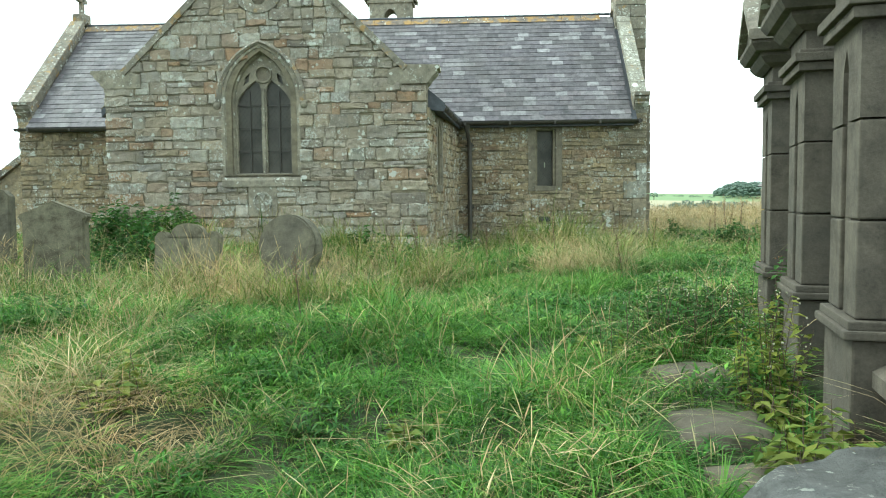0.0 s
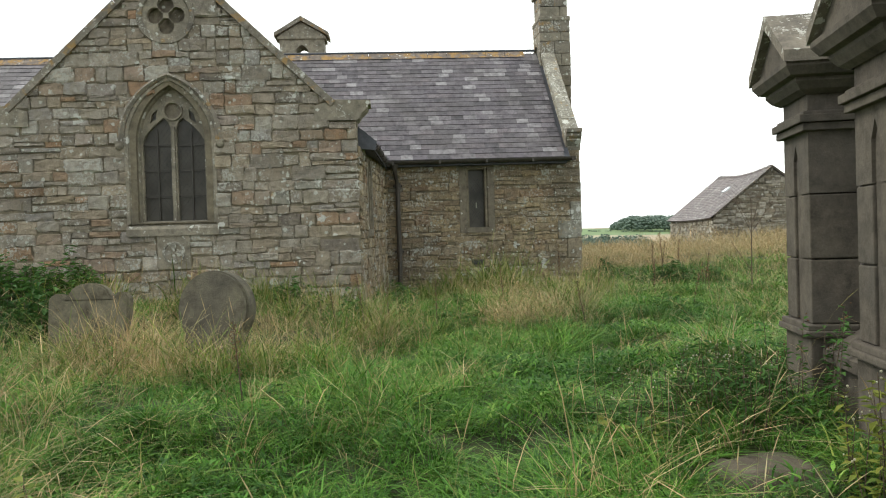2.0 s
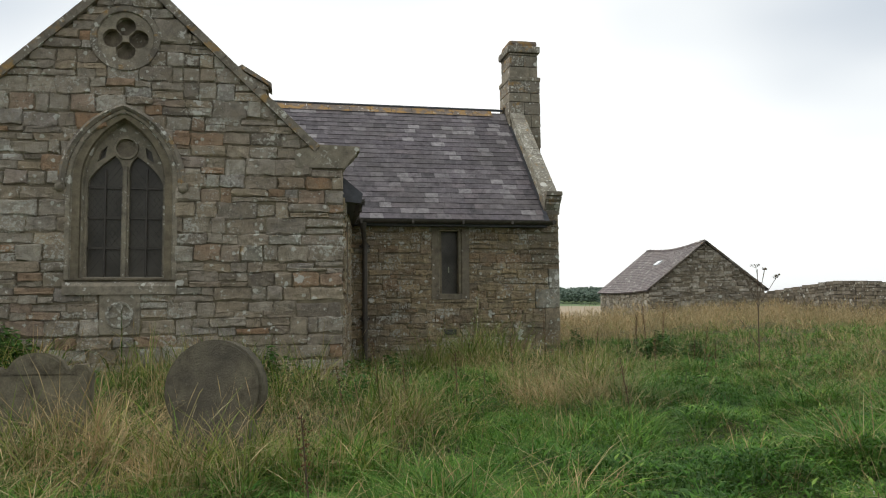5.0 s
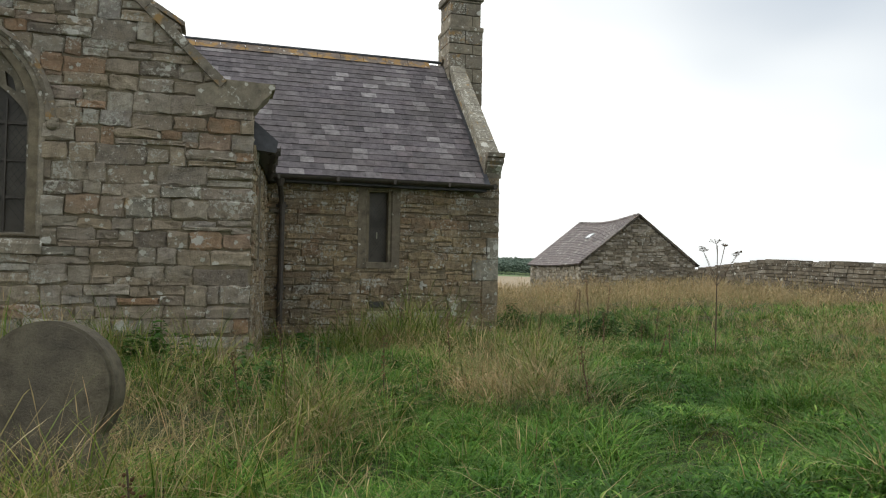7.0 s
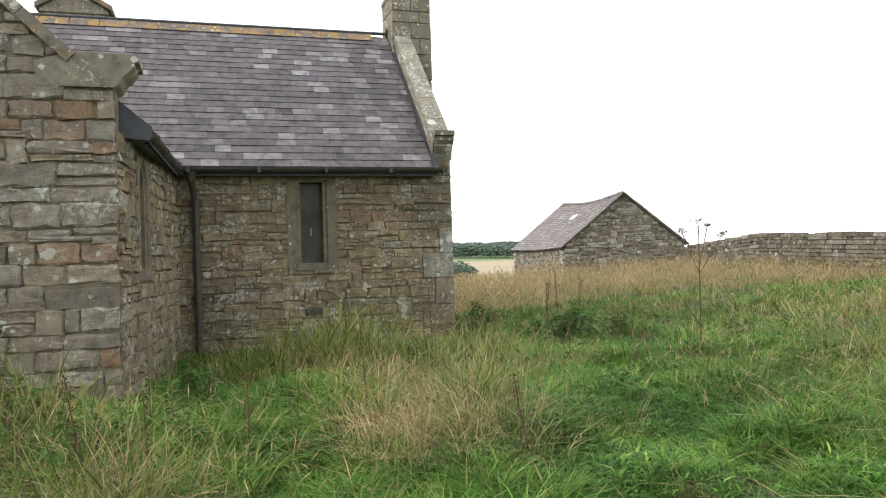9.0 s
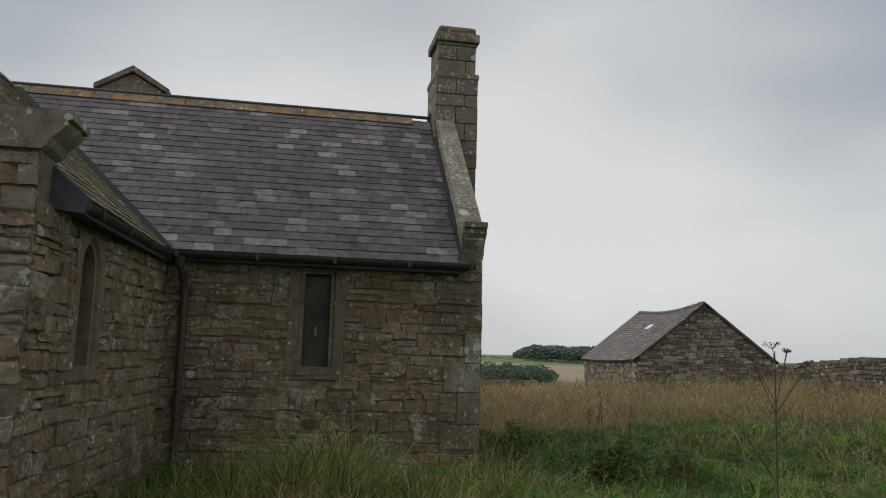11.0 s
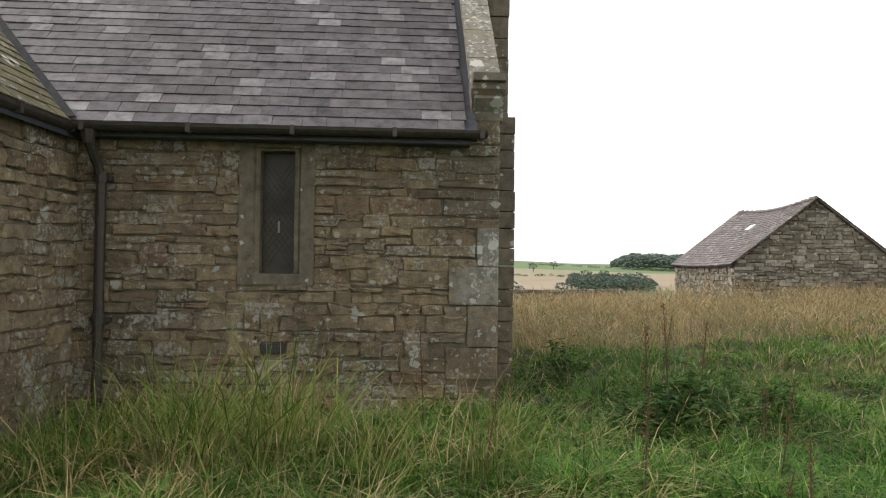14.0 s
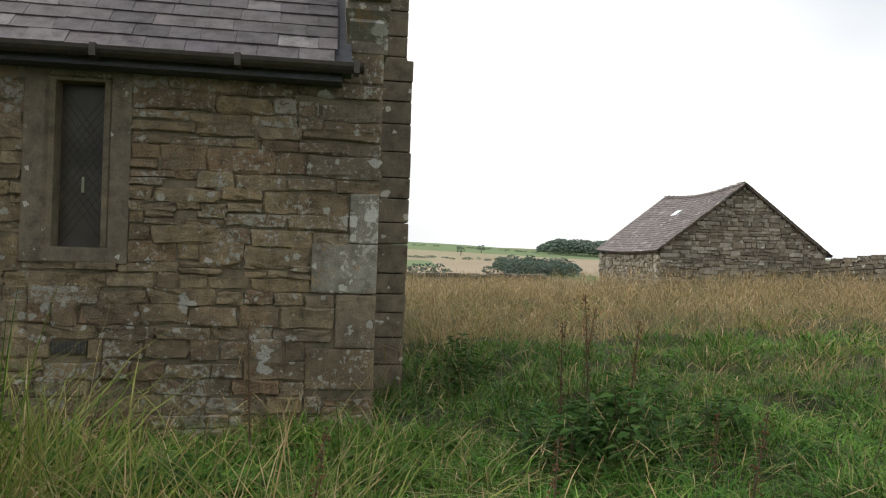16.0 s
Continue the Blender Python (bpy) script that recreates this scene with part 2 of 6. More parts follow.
gb.inputs["Specular IOR Level"].default_value = 0.3
bump_node(gn, gl, noise_node(gn, gl, gpos, 30, 2), 0.25, 0.004, gb)


def leaf_material(name, tones, translucent=0.35, rough=0.55):
    """Blades and leaves: a tone for each blade, a slow drift of tone over the ground, and light through the leaf."""
    m, n, l, b = material(name)
    geo = n.new("ShaderNodeNewGeometry")
    stops = [(i / (len(tones) - 1), c) for i, c in enumerate(tones)]
    col = ramp_node(n, l, geo.outputs["Random Per Island"], stops)
    drift = ramp_node(n, l, noise_node(n, l, geo.outputs["Position"], 0.9, 4, 0.6), [(0.3, (0.5, 0.62, 0.55)), (0.7, (1.35, 1.25, 1.15))])
    col = mix_node(n, l, 0.8, col, drift, "MULTIPLY")
    patch = ramp_node(n, l, noise_node(n, l, geo.outputs["Position"], 4.5, 3, 0.6), [(0.3, (0.45, 0.52, 0.45)), (0.7, (1.4, 1.35, 1.3))])
    col = mix_node(n, l, 0.7, col, patch, "MULTIPLY")
    l.new(col, b.inputs["Base Color"])
    b.inputs["Roughness"].default_value, b.inputs["Specular IOR Level"].default_value = rough, 0.15
    tr = n.new("ShaderNodeBsdfTranslucent")
    l.new(col, tr.inputs["Color"])
    mx = n.new("ShaderNodeMixShader")
    mx.inputs["Fac"].default_value = translucent
    l.new(b.outputs["BSDF"], mx.inputs[1])
    l.new(tr.outputs["BSDF"], mx.inputs[2])
    l.new(mx.outputs["Shader"], n["Material Output"].inputs["Surface"])
    return m


M_GREEN = leaf_material("green_grass", [(0.024, 0.072, 0.010), (0.105, 0.255, 0.036), (0.04, 0.118, 0.016), (0.18, 0.35, 0.06), (0.062, 0.175, 0.023), (0.27, 0.40, 0.10), (0.046, 0.135, 0.019), (0.13, 0.285, 0.044)], 0.22)
M_STRAW = leaf_material("straw_grass", [(0.52, 0.395, 0.23), (0.27, 0.20, 0.105), (0.64, 0.51, 0.325), (0.22, 0.20, 0.08), (0.54, 0.375, 0.23), (0.35, 0.245, 0.135)], 0.28)
M_MIXED = leaf_material("yellowing_grass", [(0.065, 0.13, 0.02), (0.25, 0.30, 0.07), (0.06, 0.145, 0.02), (0.36, 0.345, 0.115), (0.13, 0.21, 0.036)], 0.22)
M_WEED = leaf_material("dark_weed_leaf", [(0.045, 0.11, 0.028), (0.07, 0.15, 0.04), (0.09, 0.17, 0.045), (0.055, 0.12, 0.03)])
M_YELLOWLEAF = leaf_material("yellow_green_leaf", [(0.16, 0.20, 0.04), (0.22, 0.23, 0.05), (0.11, 0.17, 0.04)])
M_WHITE = leaf_material("small_white_flower", [(0.6, 0.58, 0.5), (0.5, 0.46, 0.36)])
M_RUST = leaf_material("rusty_seed_head", [(0.17, 0.09, 0.05), (0.24, 0.14, 0.08), (0.13, 0.075, 0.045)])
# pale bluish tones: the haze of distance is put into the leaf colour
M_WOOD = leaf_material("hazed_far_tree_leaf", [(0.15, 0.20, 0.175), (0.175, 0.23, 0.20), (0.195, 0.25, 0.215)], 0.35)

M_GROUND, n, l, b = material("churchyard_and_fields")
pos = n.new("ShaderNodeNewGeometry").outputs["Position"]
near = ramp_node(n, l, noise_node(n, l, pos, 0.6, 6, 0.65), [(0.3, (0.03, 0.04, 0.014)), (0.5, (0.05, 0.06, 0.022)), (0.7, (0.09, 0.08, 0.038))])
near = mix_node(n, l, 0.6, near, ramp_node(n, l, noise_node(n, l, pos, 22, 5, 0.7), [(0.3, (0.45, 0.45, 0.4)), (0.7, (1.3, 1.3, 1.25))]), "MULTIPLY")
cell = n.new("ShaderNodeTexVoronoi")
cell.inputs["Scale"].default_value = 0.0062
stretch = n.new("ShaderNodeMapping")
stretch.inputs["Scale"].default_value = (0.7, 1.0, 0.0)
stretch.inputs["Location"].default_value = (310.0, 120.0, 0.0)
l.new(pos, stretch.inputs["Vector"])
l.new(stretch.outputs["Vector"], cell.inputs["Vector"])
pick = n.new("ShaderNodeSeparateColor")
l.new(cell.outputs["Color"], pick.inputs["Color"])
fields = ramp_node(n, l, pick.outputs["Red"], [(0.0, (0.34, 0.27, 0.18)), (0.38, (0.38, 0.30, 0.20)), (0.42, (0.13, 0.19, 0.075)), (1.0, (0.17, 0.23, 0.095))])
fields = mix_node(n, l, 0.4, fields, ramp_node(n, l, noise_node(n, l, pos, 0.03, 5), [(0.3, (0.75, 0.78, 0.75)), (0.7, (1.2, 1.2, 1.2))]), "MULTIPLY")
sep = n.new("ShaderNodeSeparateXYZ")
l.new(pos, sep.inputs["Vector"])
away = n.new("ShaderNodeMapRange")
away.inputs["From Min"].default_value, away.inputs["From Max"].default_value = 60, 110
l.new(sep.outputs["Y"], away.inputs["Value"])
l.new(mix_node(n, l, away.outputs["Result"], near, fields), b.inputs["Base Color"])
b.inputs["Roughness"].default_value = 0.95
bump_node(n, l, noise_node(n, l, pos, 30, 5, 0.7), 0.8, 0.03, b)

# ---------------------------------------------------------------- helpers
rng = np.random.default_rng(7)


def part(name, bm, mat, parent=None, label="", smooth=False):
    me = bpy.data.meshes.new(name)
    bm.to_mesh(me)
    bm.free()
    me.materials.append(mat)
    if smooth:
        for p in me.polygons:
            p.use_smooth = True
    ob = new(name, me)
    if parent is not None:
        ob.parent = parent
    if label:
        ob["label"] = label
    return ob


def thing(name, label, category, at=(0, 0, 0), group="", kind=""):
    ob = new(name)
    ob.location = at
    ob.empty_display_size = 0.2
    return tagged(ob, label, category, group, kind)


def box(bm, x0, x1, y0, y1, z0, z1, bevel=0.0, m=None):
    r = bmesh.ops.create_cube(bm, size=1)
    vs = r["verts"]
    for v in vs:
        v.co = Vector((x0 + (v.co.x + 0.5) * (x1 - x0), y0 + (v.co.y + 0.5) * (y1 - y0), z0 + (v.co.z + 0.5) * (z1 - z0)))
    if m is not None:
        bmesh.ops.transform(bm, matrix=m, verts=vs)
    if bevel:
        es = list({e for v in vs for e in v.link_edges})
        bmesh.ops.bevel(bm, geom=es, offset=bevel, segments=2, affect="EDGES", profile=0.6)
    return bm


def one_box(*a, **k):
    return box(bmesh.new(), *a, **k)


def tube(bm, a, b, r0, r1=None, sides=8):
    a, b = Vector(a), Vector(b)
    d = b - a
    q = d.to_track_quat("Z", "Y").to_matrix().to_4x4()
    bmesh.ops.create_cone(bm, cap_ends=True, segments=sides, radius1=r0, radius2=r0 if r1 is None else r1, depth=d.length, matrix=Matrix.Translation((a + b) / 2) @ q)
    return bm


def slab(pts, y0, y1, holes=(), bm=None, m=None):
    """A plate in the xz plane with holes through it, from depth y0 to y1."""
    from mathutils.geometry import tessellate_polygon
    bm = bm or bmesh.new()
    loops = [list(pts)] + [list(h) for h in holes]
    flat = [p for lp in loops for p in lp]
    f = [bm.verts.new((x, y0, z)) for x, z in flat]
    k = [bm.verts.new((x, y1, z)) for x, z in flat]
    for t in tessellate_polygon([[Vector((x, z, 0)) for x, z in lp] for lp in loops]):
        try:
            bm.faces.new([f[i] for i in t])
            bm.faces.new([k[i] for i in reversed(t)])
        except ValueError:
            pass
    s = 0
    for lp in loops:
        c = len(lp)
        for i in range(c):
            j = (i + 1) % c
            bm.faces.new((f[s + i], f[s + j], k[s + j], k[s + i]))
        s += c
    bmesh.ops.recalc_face_normals(bm, faces=bm.faces)
    if m is not None:
        bmesh.ops.transform(bm, matrix=m, verts=f + k)
    return bm


def arch(cx, hw, z0, zs, rise, n=10):
    """Outline of a pointed opening: sill at z0, springing at zs, point at zs + rise."""
    r = (rise * rise + hw * hw) / (2 * hw)
    top = math.asin(min(1, rise / r))
    right = [(cx + hw - r + r * math.cos(top * i / n), zs + r * math.sin(top * i / n)) for i in range(n + 1)]
    left = [(2 * cx - x, z) for x, z in reversed(right[:-1])]
    return [(cx - hw, z0), (cx + hw, z0)] + right + left


def arch_half(hw, zs, rise, z):
    if z <= zs:
        return hw
    r = (rise * rise + hw * hw) / (2 * hw)
    h = z - zs
    return max(0.0, hw - r + math.sqrt(max(0.0, r * r - h * h))) if h < rise else 0.0


def circle(cx, cz, r, n=24):
    return [(cx + r * math.cos(2 * math.pi * i / n), cz + r * math.sin(2 * math.pi * i / n)) for i in range(n)]


def loft(rings, bm=None, closed=True):
    """Bands between outlines (x, z) at given depths: rings of (points, y)."""
    bm = bm or bmesh.new()
    vs = [[bm.verts.new((x, y, z)) for x, z in pts] for pts, y in rings]
    for a, b in zip(vs, vs[1:]):
        c = len(a)
        for i in range(c if closed else c - 1):
            j = (i + 1) % c
            bm.faces.new((a[i], a[j], b[j], b[i]))
    bmesh.ops.recalc_face_normals(bm, faces=bm.faces)
    return bm


def lattice(seed):
    return np.random.default_rng(seed).random((64, 64))


GRIDS = [lattice(s) for s in range(6)]


def vnoise(x, y, scale, which=0):
    """Smooth value noise over the plan, 0 to 1."""
    g = GRIDS[which]
    u, v = np.asarray(x) * scale + 31.7, np.asarray(y) * scale + 17.3
    i, j = np.floor(u).astype(int), np.floor(v).astype(int)
    fu, fv = u - i, v - j
    fu, fv = fu * fu * (3 - 2 * fu), fv * fv * (3 - 2 * fv)
    i0, i1, j0, j1 = i % 64, (i + 1) % 64, j % 64, (j + 1) % 64
    return (g[i0, j0] * (1 - fu) + g[i1, j0] * fu) * (1 - fv) + (g[i0, j1] * (1 - fu) + g[i1, j1] * fu) * fv


def smooth(a, b, v):
    t = np.clip((np.asarray(v, float) - a) / (b - a), 0, 1)
    return t * t * (3 - 2 * t)


def ground_z(x, y):
    """Height of the ground: the churchyard climbs to the chapel, falls to a valley, and hills close the view."""
    x, y = np.asarray(x, float), np.asarray(y, float)
    z = np.interp(y, [-40, -3, 0, 2, 3.5, 5, 7, 10, 12, 15, 20, 26, 34, 60, 120, 220, 300, 420, 560, 900, 1500, 3000],
                  [-0.3, 0.0, 0.1, 0.2, 0.36, 0.46, 0.5, 0.52, 0.54, 0.50, 0.58, 0.72, 0.5, -1.2, -6, -10, -10, -7.5, -4, 6, 5, 4])
    z = z + 0.16 * np.clip(x - 0.6, 0, 2.2) * (1 - smooth(3.2, 6, y))
    z = z + 0.24 * smooth(0.5, -1.5, x) * smooth(8, 11, y) * (1 - smooth(30, 60, y))
    z = z + 0.35 * smooth(5, 14, x) * smooth(0, 8, y) * (1 - smooth(22, 34, y))
    roll = (vnoise(x, y, 0.004, 2) - 0.5) * 16 * smooth(250, 700, y)
    bumps = (vnoise(x, y, 0.9, 0) - 0.5) * 0.17 + (vnoise(x, y, 2.4, 1) - 0.5) * 0.20
    return z + roll + bumps * (1 - smooth(40, 80, y))


def gz(x, y):
    return float(ground_z(x, y))


# ---------------------------------------------------------------- ground
def spread(lo, hi, fine0, fine1, step, grow):
    v = list(np.arange(fine0, fine1 + step / 2, step))
    s, p = step, fine1
    while p < hi:
        s *= grow
        p += s
        v.append(min(p, hi))
    s, p = step, fine0
    while p > lo:
        s *= grow
        p -= s
        v.insert(0, max(p, lo))
    return np.array(v)


gxs, gys = spread(-2500, 2500, -12, 22, 0.25, 1.13), spread(-300, 3000, -4, 36, 0.25, 1.10)
GX, GY = np.meshgrid(gxs, gys)
GZ = ground_z(GX, GY)
nx, ny = len(gxs), len(gys)
quads = [(j * nx + i, j * nx + i + 1, (j + 1) * nx + i + 1, (j + 1) * nx + i) for j in range(ny - 1) for i in range(nx - 1)]
gme = bpy.data.meshes.new("ground")
gme.from_pydata(np.stack([GX.ravel(), GY.ravel(), GZ.ravel()], 1).tolist(), [], quads)
gme.materials.append(M_GROUND)
for p in gme.polygons:
    p.use_smooth = True
ground = tagged(new("ground", gme), "rough grassy churchyard ground running out to fields and hills", "ground", kind="structure")

# ---------------------------------------------------------------- chapel
# transept gable wall faces -y at TY; nave wall at NY; east end at EX
TX0, TX1, TY, TC = -5.36, -0.06, 11.67, -2.71
NX0, EX, NY, NB, RY = -9.09, 4.15, 15.25, 20.15, 17.70
EAVE, RIDGE, TRIDGE = 3.06, 5.80, 5.76
BASE = 0.2
SL_C = 12.84                          # lancet in the side wall
SKEW, SKEW_Y = 0.05, TY + 0.36         # the transept roof runs back a little askew

church = thing("chapel", "old rubble-stone country chapel with slate roofs and gothic windows", "church", (TC, 15.0, 0.0))
church_inv = Matrix.Translation((-TC, -15.0, 0))


def church_part(name, bm, mat, label="", parent=None, smooth=False):
    bmesh.ops.transform(bm, matrix=church_inv, verts=bm.verts)
    return part(name, bm, mat, parent or church, label, smooth)


def unit_stone(seed, aspect):
    """One rubble stone, 1 x 1 in xz (front at y = 0), with a rough rounded face."""
    r = random.Random(seed)
    bm = bmesh.new()
    nu, nv = (6, 4) if aspect > 1.4 else (4, 4)
    cx, cz = 0.07 / max(1, aspect * 0.75), 0.085
    us = [0, cx] + [cx + (1 - 2 * cx) * i / (nu - 3) for i in range(1, nu - 3)] + [1 - cx, 1]
    ws = [0, cz] + [0.5 + r.uniform(-0.1, 0.1)] + [1 - cz, 1]
    grid = []
    tilt, tip = r.uniform(-0.25, 0.25), r.uniform(-0.3, 0.3)
    for j, w in enumerate(ws):
        row = []
        for i, u in enumerate(us):
            rim = i in (0, len(us) - 1) or j in (0, len(ws) - 1)
            corner = i in (0, len(us) - 1) and j in (0, len(ws) - 1)
            y = 0.55 if rim else r.uniform(-0.35, 0.2) + tilt * (u - 0.5) + tip * (w - 0.5)
            uu, ww = u + r.uniform(-0.05, 0.05), w + r.uniform(-0.095, 0.095)
            if corner:
                uu, ww = 0.5 + (uu - 0.5) * r.uniform(0.86, 0.98), 0.5 + (ww - 0.5) * r.uniform(0.72, 0.96)
            row.append(bm.verts.new((uu, y, ww)))
        grid.append(row)
    for a, b in zip(grid, grid[1:]):
        for i in range(len(a) - 1):
            bm.faces.new((a[i], a[i + 1], b[i + 1], b[i]))
    rim = grid[0] + [g[-1] for g in grid[1:]] + list(reversed(grid[-1]))[1:] + [g[0] for g in reversed(grid[1:-1])]
    backs = [bm.verts.new((v.co.x, 1.6, v.co.z)) for v in rim]
    c = len(rim)
    for i in range(c):
        bm.faces.new((rim[(i + 1) % c], rim[i], backs[i], backs[(i + 1) % c]))
    me = bpy.data.meshes.new("stone")
    bm.to_mesh(me)
    bm.free()
    return me


STONES = {a: [unit_stone(100 * a + s, a) for s in range(10)] for a in (1, 2, 3)}


def coursed(x0, x1, z0, z1, seed, inside, low=0.10, high=0.21, wide=(0.16, 0.5), quoin=""):
    """Rubble brought to beds: each bed is cut into stretches, each with its own courses. Gives (x0, x1, z0, z1); inside(z) is the spans of wall at a height."""
    r = random.Random(seed)
    out, z = [], z0
    while z < z1 - 0.04:
        bed = min(r.uniform(low, high), z1 - z)
        if z1 - z - bed < 0.06:
            bed = z1 - z
        s = x0
        while s < x1 - 0.01:
            stretch = r.uniform(0.35, 1.2)
            e = x1 if x1 - s - stretch < 0.3 else s + stretch
            split = r.random() < (0.28 if bed > 0.17 else 0.1)
            cuts = [0.0, r.uniform(0.38, 0.62), 1.0] if split else [0.0, 1.0]
            for c0, c1 in zip(cuts, cuts[1:]):
                a0, a1 = z + c0 * bed, z + c1 * bed
                for a, b in inside((a0 + a1) / 2):
                    a, b = max(a, s), min(b, e)
                    x = a
                    while x < b - 0.02:
                        w = r.uniform(*wide)
                        if ("l" in quoin and x == x0) or ("r" in quoin and b == x1 and b - x < 0.75):
                            w = max(w, r.choice((0.34, 0.5)))
                        if b - x - w < 0.12:
                            w = b - x
                        dz0, dz1 = (r.uniform(-0.016, 0.016) for _ in range(2))
                        out.append((x, x + w, a0 + dz0, a1 + dz1))
                        x += w
            s = e
        z += bed
    return out


def lay(rects, parent, mat, to_world, count, rest_mat, near, deep=0.034, joint=0.005, pale=0.02, seed=1):
    """Stones as objects of their own, nearest first; past the count they are joined."""
    r = random.Random(seed)
    order = sorted(rects, key=near)
    inv = parent.matrix_world.inverted() if parent else Matrix()
    rest = bmesh.new()
    for k, (a, b, c, d) in enumerate(order):
        w, h = b - a - joint, d - c - joint
        if w < 0.03 or h < 0.03:
            continue
        asp = 1 if w / h < 1.5 else 2 if w / h < 2.6 else 3
        me = r.choice(STONES[asp])
        out = r.uniform(-0.014, 0.016)
        m = to_world @ Matrix.Translation((a + joint / 2, -0.012 - out, c + joint / 2)) @ Matrix.Diagonal((w, deep, h, 1))
        m = m @ Matrix.Translation((0.5, 0, 0.5)) @ Matrix.Rotation(radians(r.uniform(-2.2, 2.2)) * min(1, h / w), 4, "Y") @ Matrix.Translation((-0.5, 0, -0.5))
        if r.random() < 0.5:
            m = m @ Matrix.Translation((1, 0, 1)) @ Matrix.Rotation(math.pi, 4, "Y")
        if k < count:
            ob = new("stone", me)
            if not me.materials:
                me.materials.append(None)
            ob.material_slots[0].link = "OBJECT"
            ob.material_slots[0].material = M_PALE if r.random() < pale else mat
            ob.parent = parent
            ob.matrix_parent_inverse = Matrix()
            ob.matrix_local = church_inv @ m
        else:
            s = len(rest.verts)
            rest.from_mesh(me)
            rest.verts.ensure_lookup_table()
            bmesh.ops.transform(rest, matrix=m, verts=rest.verts[s:])
    if len(rest.verts):
        ob = church_part("stonework", rest, rest_mat, "", parent)
        ob["kind"] = "stuff"
    else:
        rest.free()


# --- walls
W_C, W_SILL, W_SPRING = TC - 0.05, 1.99, 3.15          # great window
W_IN, W_RISE = 0.465, 0.79
ROSE_Z, ROSE_R = 4.98, 0.41
L_C, L_SILL, L_HEAD, L_HW = 2.088, 1.815, 2.935, 0.158   # narrow nave window

def gable_half(z):
    if z < 3.62:
        return (TX1 - TX0) / 2
    return max(0.0, (TRIDGE + 0.05 - z) / 0.93)


gable_pts = [(TX0, BASE), (TX1, BASE), (TX1, 3.40), (TC + 2.35, 3.62), (TC, TRIDGE), (TC - 2.35, 3.62), (TX0, 3.40)]
w_hole = arch(W_C, W_IN + 0.03, W_SILL, W_SPRING, W_RISE + 0.04)
gable_wall = church_part("gable_wall", slab(gable_pts, TY + 0.012, TY + 0.5, [w_hole, circle(W_C, ROSE_Z, 0.34, 32)]), M_MORTAR, "coursed sandstone rubble gable with patches of lichen")
side_hole = arch(SL_C, 0.17, 1.82, 2.62, 0.26)
sk, ck = math.sin(0.098), math.cos(0.098)
turn_e = Matrix(((sk, -ck, 0, TX1 - sk * TY), (ck, sk, 0, TY - ck * TY), (0, 0, 1, 0), (0, 0, 0, 1)))       # (x, y, z) -> wall facing +x, running along y, a little askew
side_wall = church_part("side_wall", slab([(TY + 0.5, BASE), (NY + 0.03, BASE), (NY + 0.03, EAVE), (TY + 0.5, EAVE)], 0.012, 0.45, [side_hole], m=turn_e), M_MORTAR, "shaded transept side wall of brown rubble")
church_part("side_wall", slab([(TY + 0.5, BASE), (NY, BASE), (NY, EAVE), (TY + 0.5, EAVE)], 0.0, 0.45, m=Matrix(((0, 1, 0, TX0), (1, 0, 0, 0), (0, 0, 1, 0), (0, 0, 0, 1)))), M_GABLE_REST)
l_hole = arch(L_C, L_HW, L_SILL, L_HEAD, 0.02)
nave_wall = church_part("nave_wall", slab([(TX1, BASE), (EX, BASE), (EX, EAVE + 0.1), (TX1, EAVE + 0.1)], NY + 0.012, NY + 0.5, [l_hole]), M_MORTAR, "brown rubble nave wall with a narrow window")
west_wall = church_part("nave_wall", slab([(NX0, BASE), (TX0, BASE), (TX0, EAVE + 0.1), (NX0, EAVE + 0.1)], NY + 0.012, NY + 0.5, [arch(-5.95, 0.16, 1.75, 2.55, 0.25)]), M_MORTAR)
church_part("back_wall", one_box(NX0, EX, NB - 0.5, NB, BASE, EAVE + 0.1), M_NAVE_REST)
end_pts = [(NY + 0.5, BASE), (NB - 0.5, BASE), (NB - 0.5, EAVE), (NB - 0.05, EAVE + 0.1), (RY, RIDGE - 0.1), (NY + 0.05, EAVE + 0.1), (NY + 0.5, EAVE)]
church_part("end_wall", slab(end_pts, 0, 0.45, m=Matrix(((0, -1, 0, EX), (1, 0, 0, 0), (0, 0, 1, 0), (0, 0, 0, 1)))), M_NAVE_REST)
church_part("end_wall", slab(end_pts, 0, 0.45, m=Matrix(((0, 1, 0, NX0), (1, 0, 0, 0), (0, 0, 1, 0), (0, 0, 0, 1)))), M_NAVE_REST)

# --- great window
frame_rings = [
    (arch(W_C, 0.648, W_SILL - 0.02, W_SPRING, 0.93), TY + 0.012), (arch(W_C, 0.648, W_SILL - 0.02, W_SPRING, 0.93), TY - 0.022),
    (arch(W_C, 0.60, W_SILL - 0.02, W_SPRING, 0.90), TY - 0.022), (arch(W_C, 0.59, W_SILL - 0.02, W_SPRING, 0.89), TY + 0.01),
    (arch(W_C, 0.55, W_SILL - 0.02, W_SPRING, 0.86), TY + 0.02), (arch(W_C, 0.52, W_SILL - 0.02, W_SPRING, 0.84), TY + 0.075),
    (arch(W_C, W_IN + 0.02, W_SILL - 0.02, W_SPRING, W_RISE + 0.03), TY + 0.10), (arch(W_C, W_IN, W_SILL - 0.02, W_SPRING, W_RISE), TY + 0.2), (arch(W_C, W_IN, W_SILL - 0.02, W_SPRING, W_RISE), TY + 0.3)]
great = church_part("great_window", loft(frame_rings), M_DRESSED, "two-light pointed window with moulded sandstone surround")
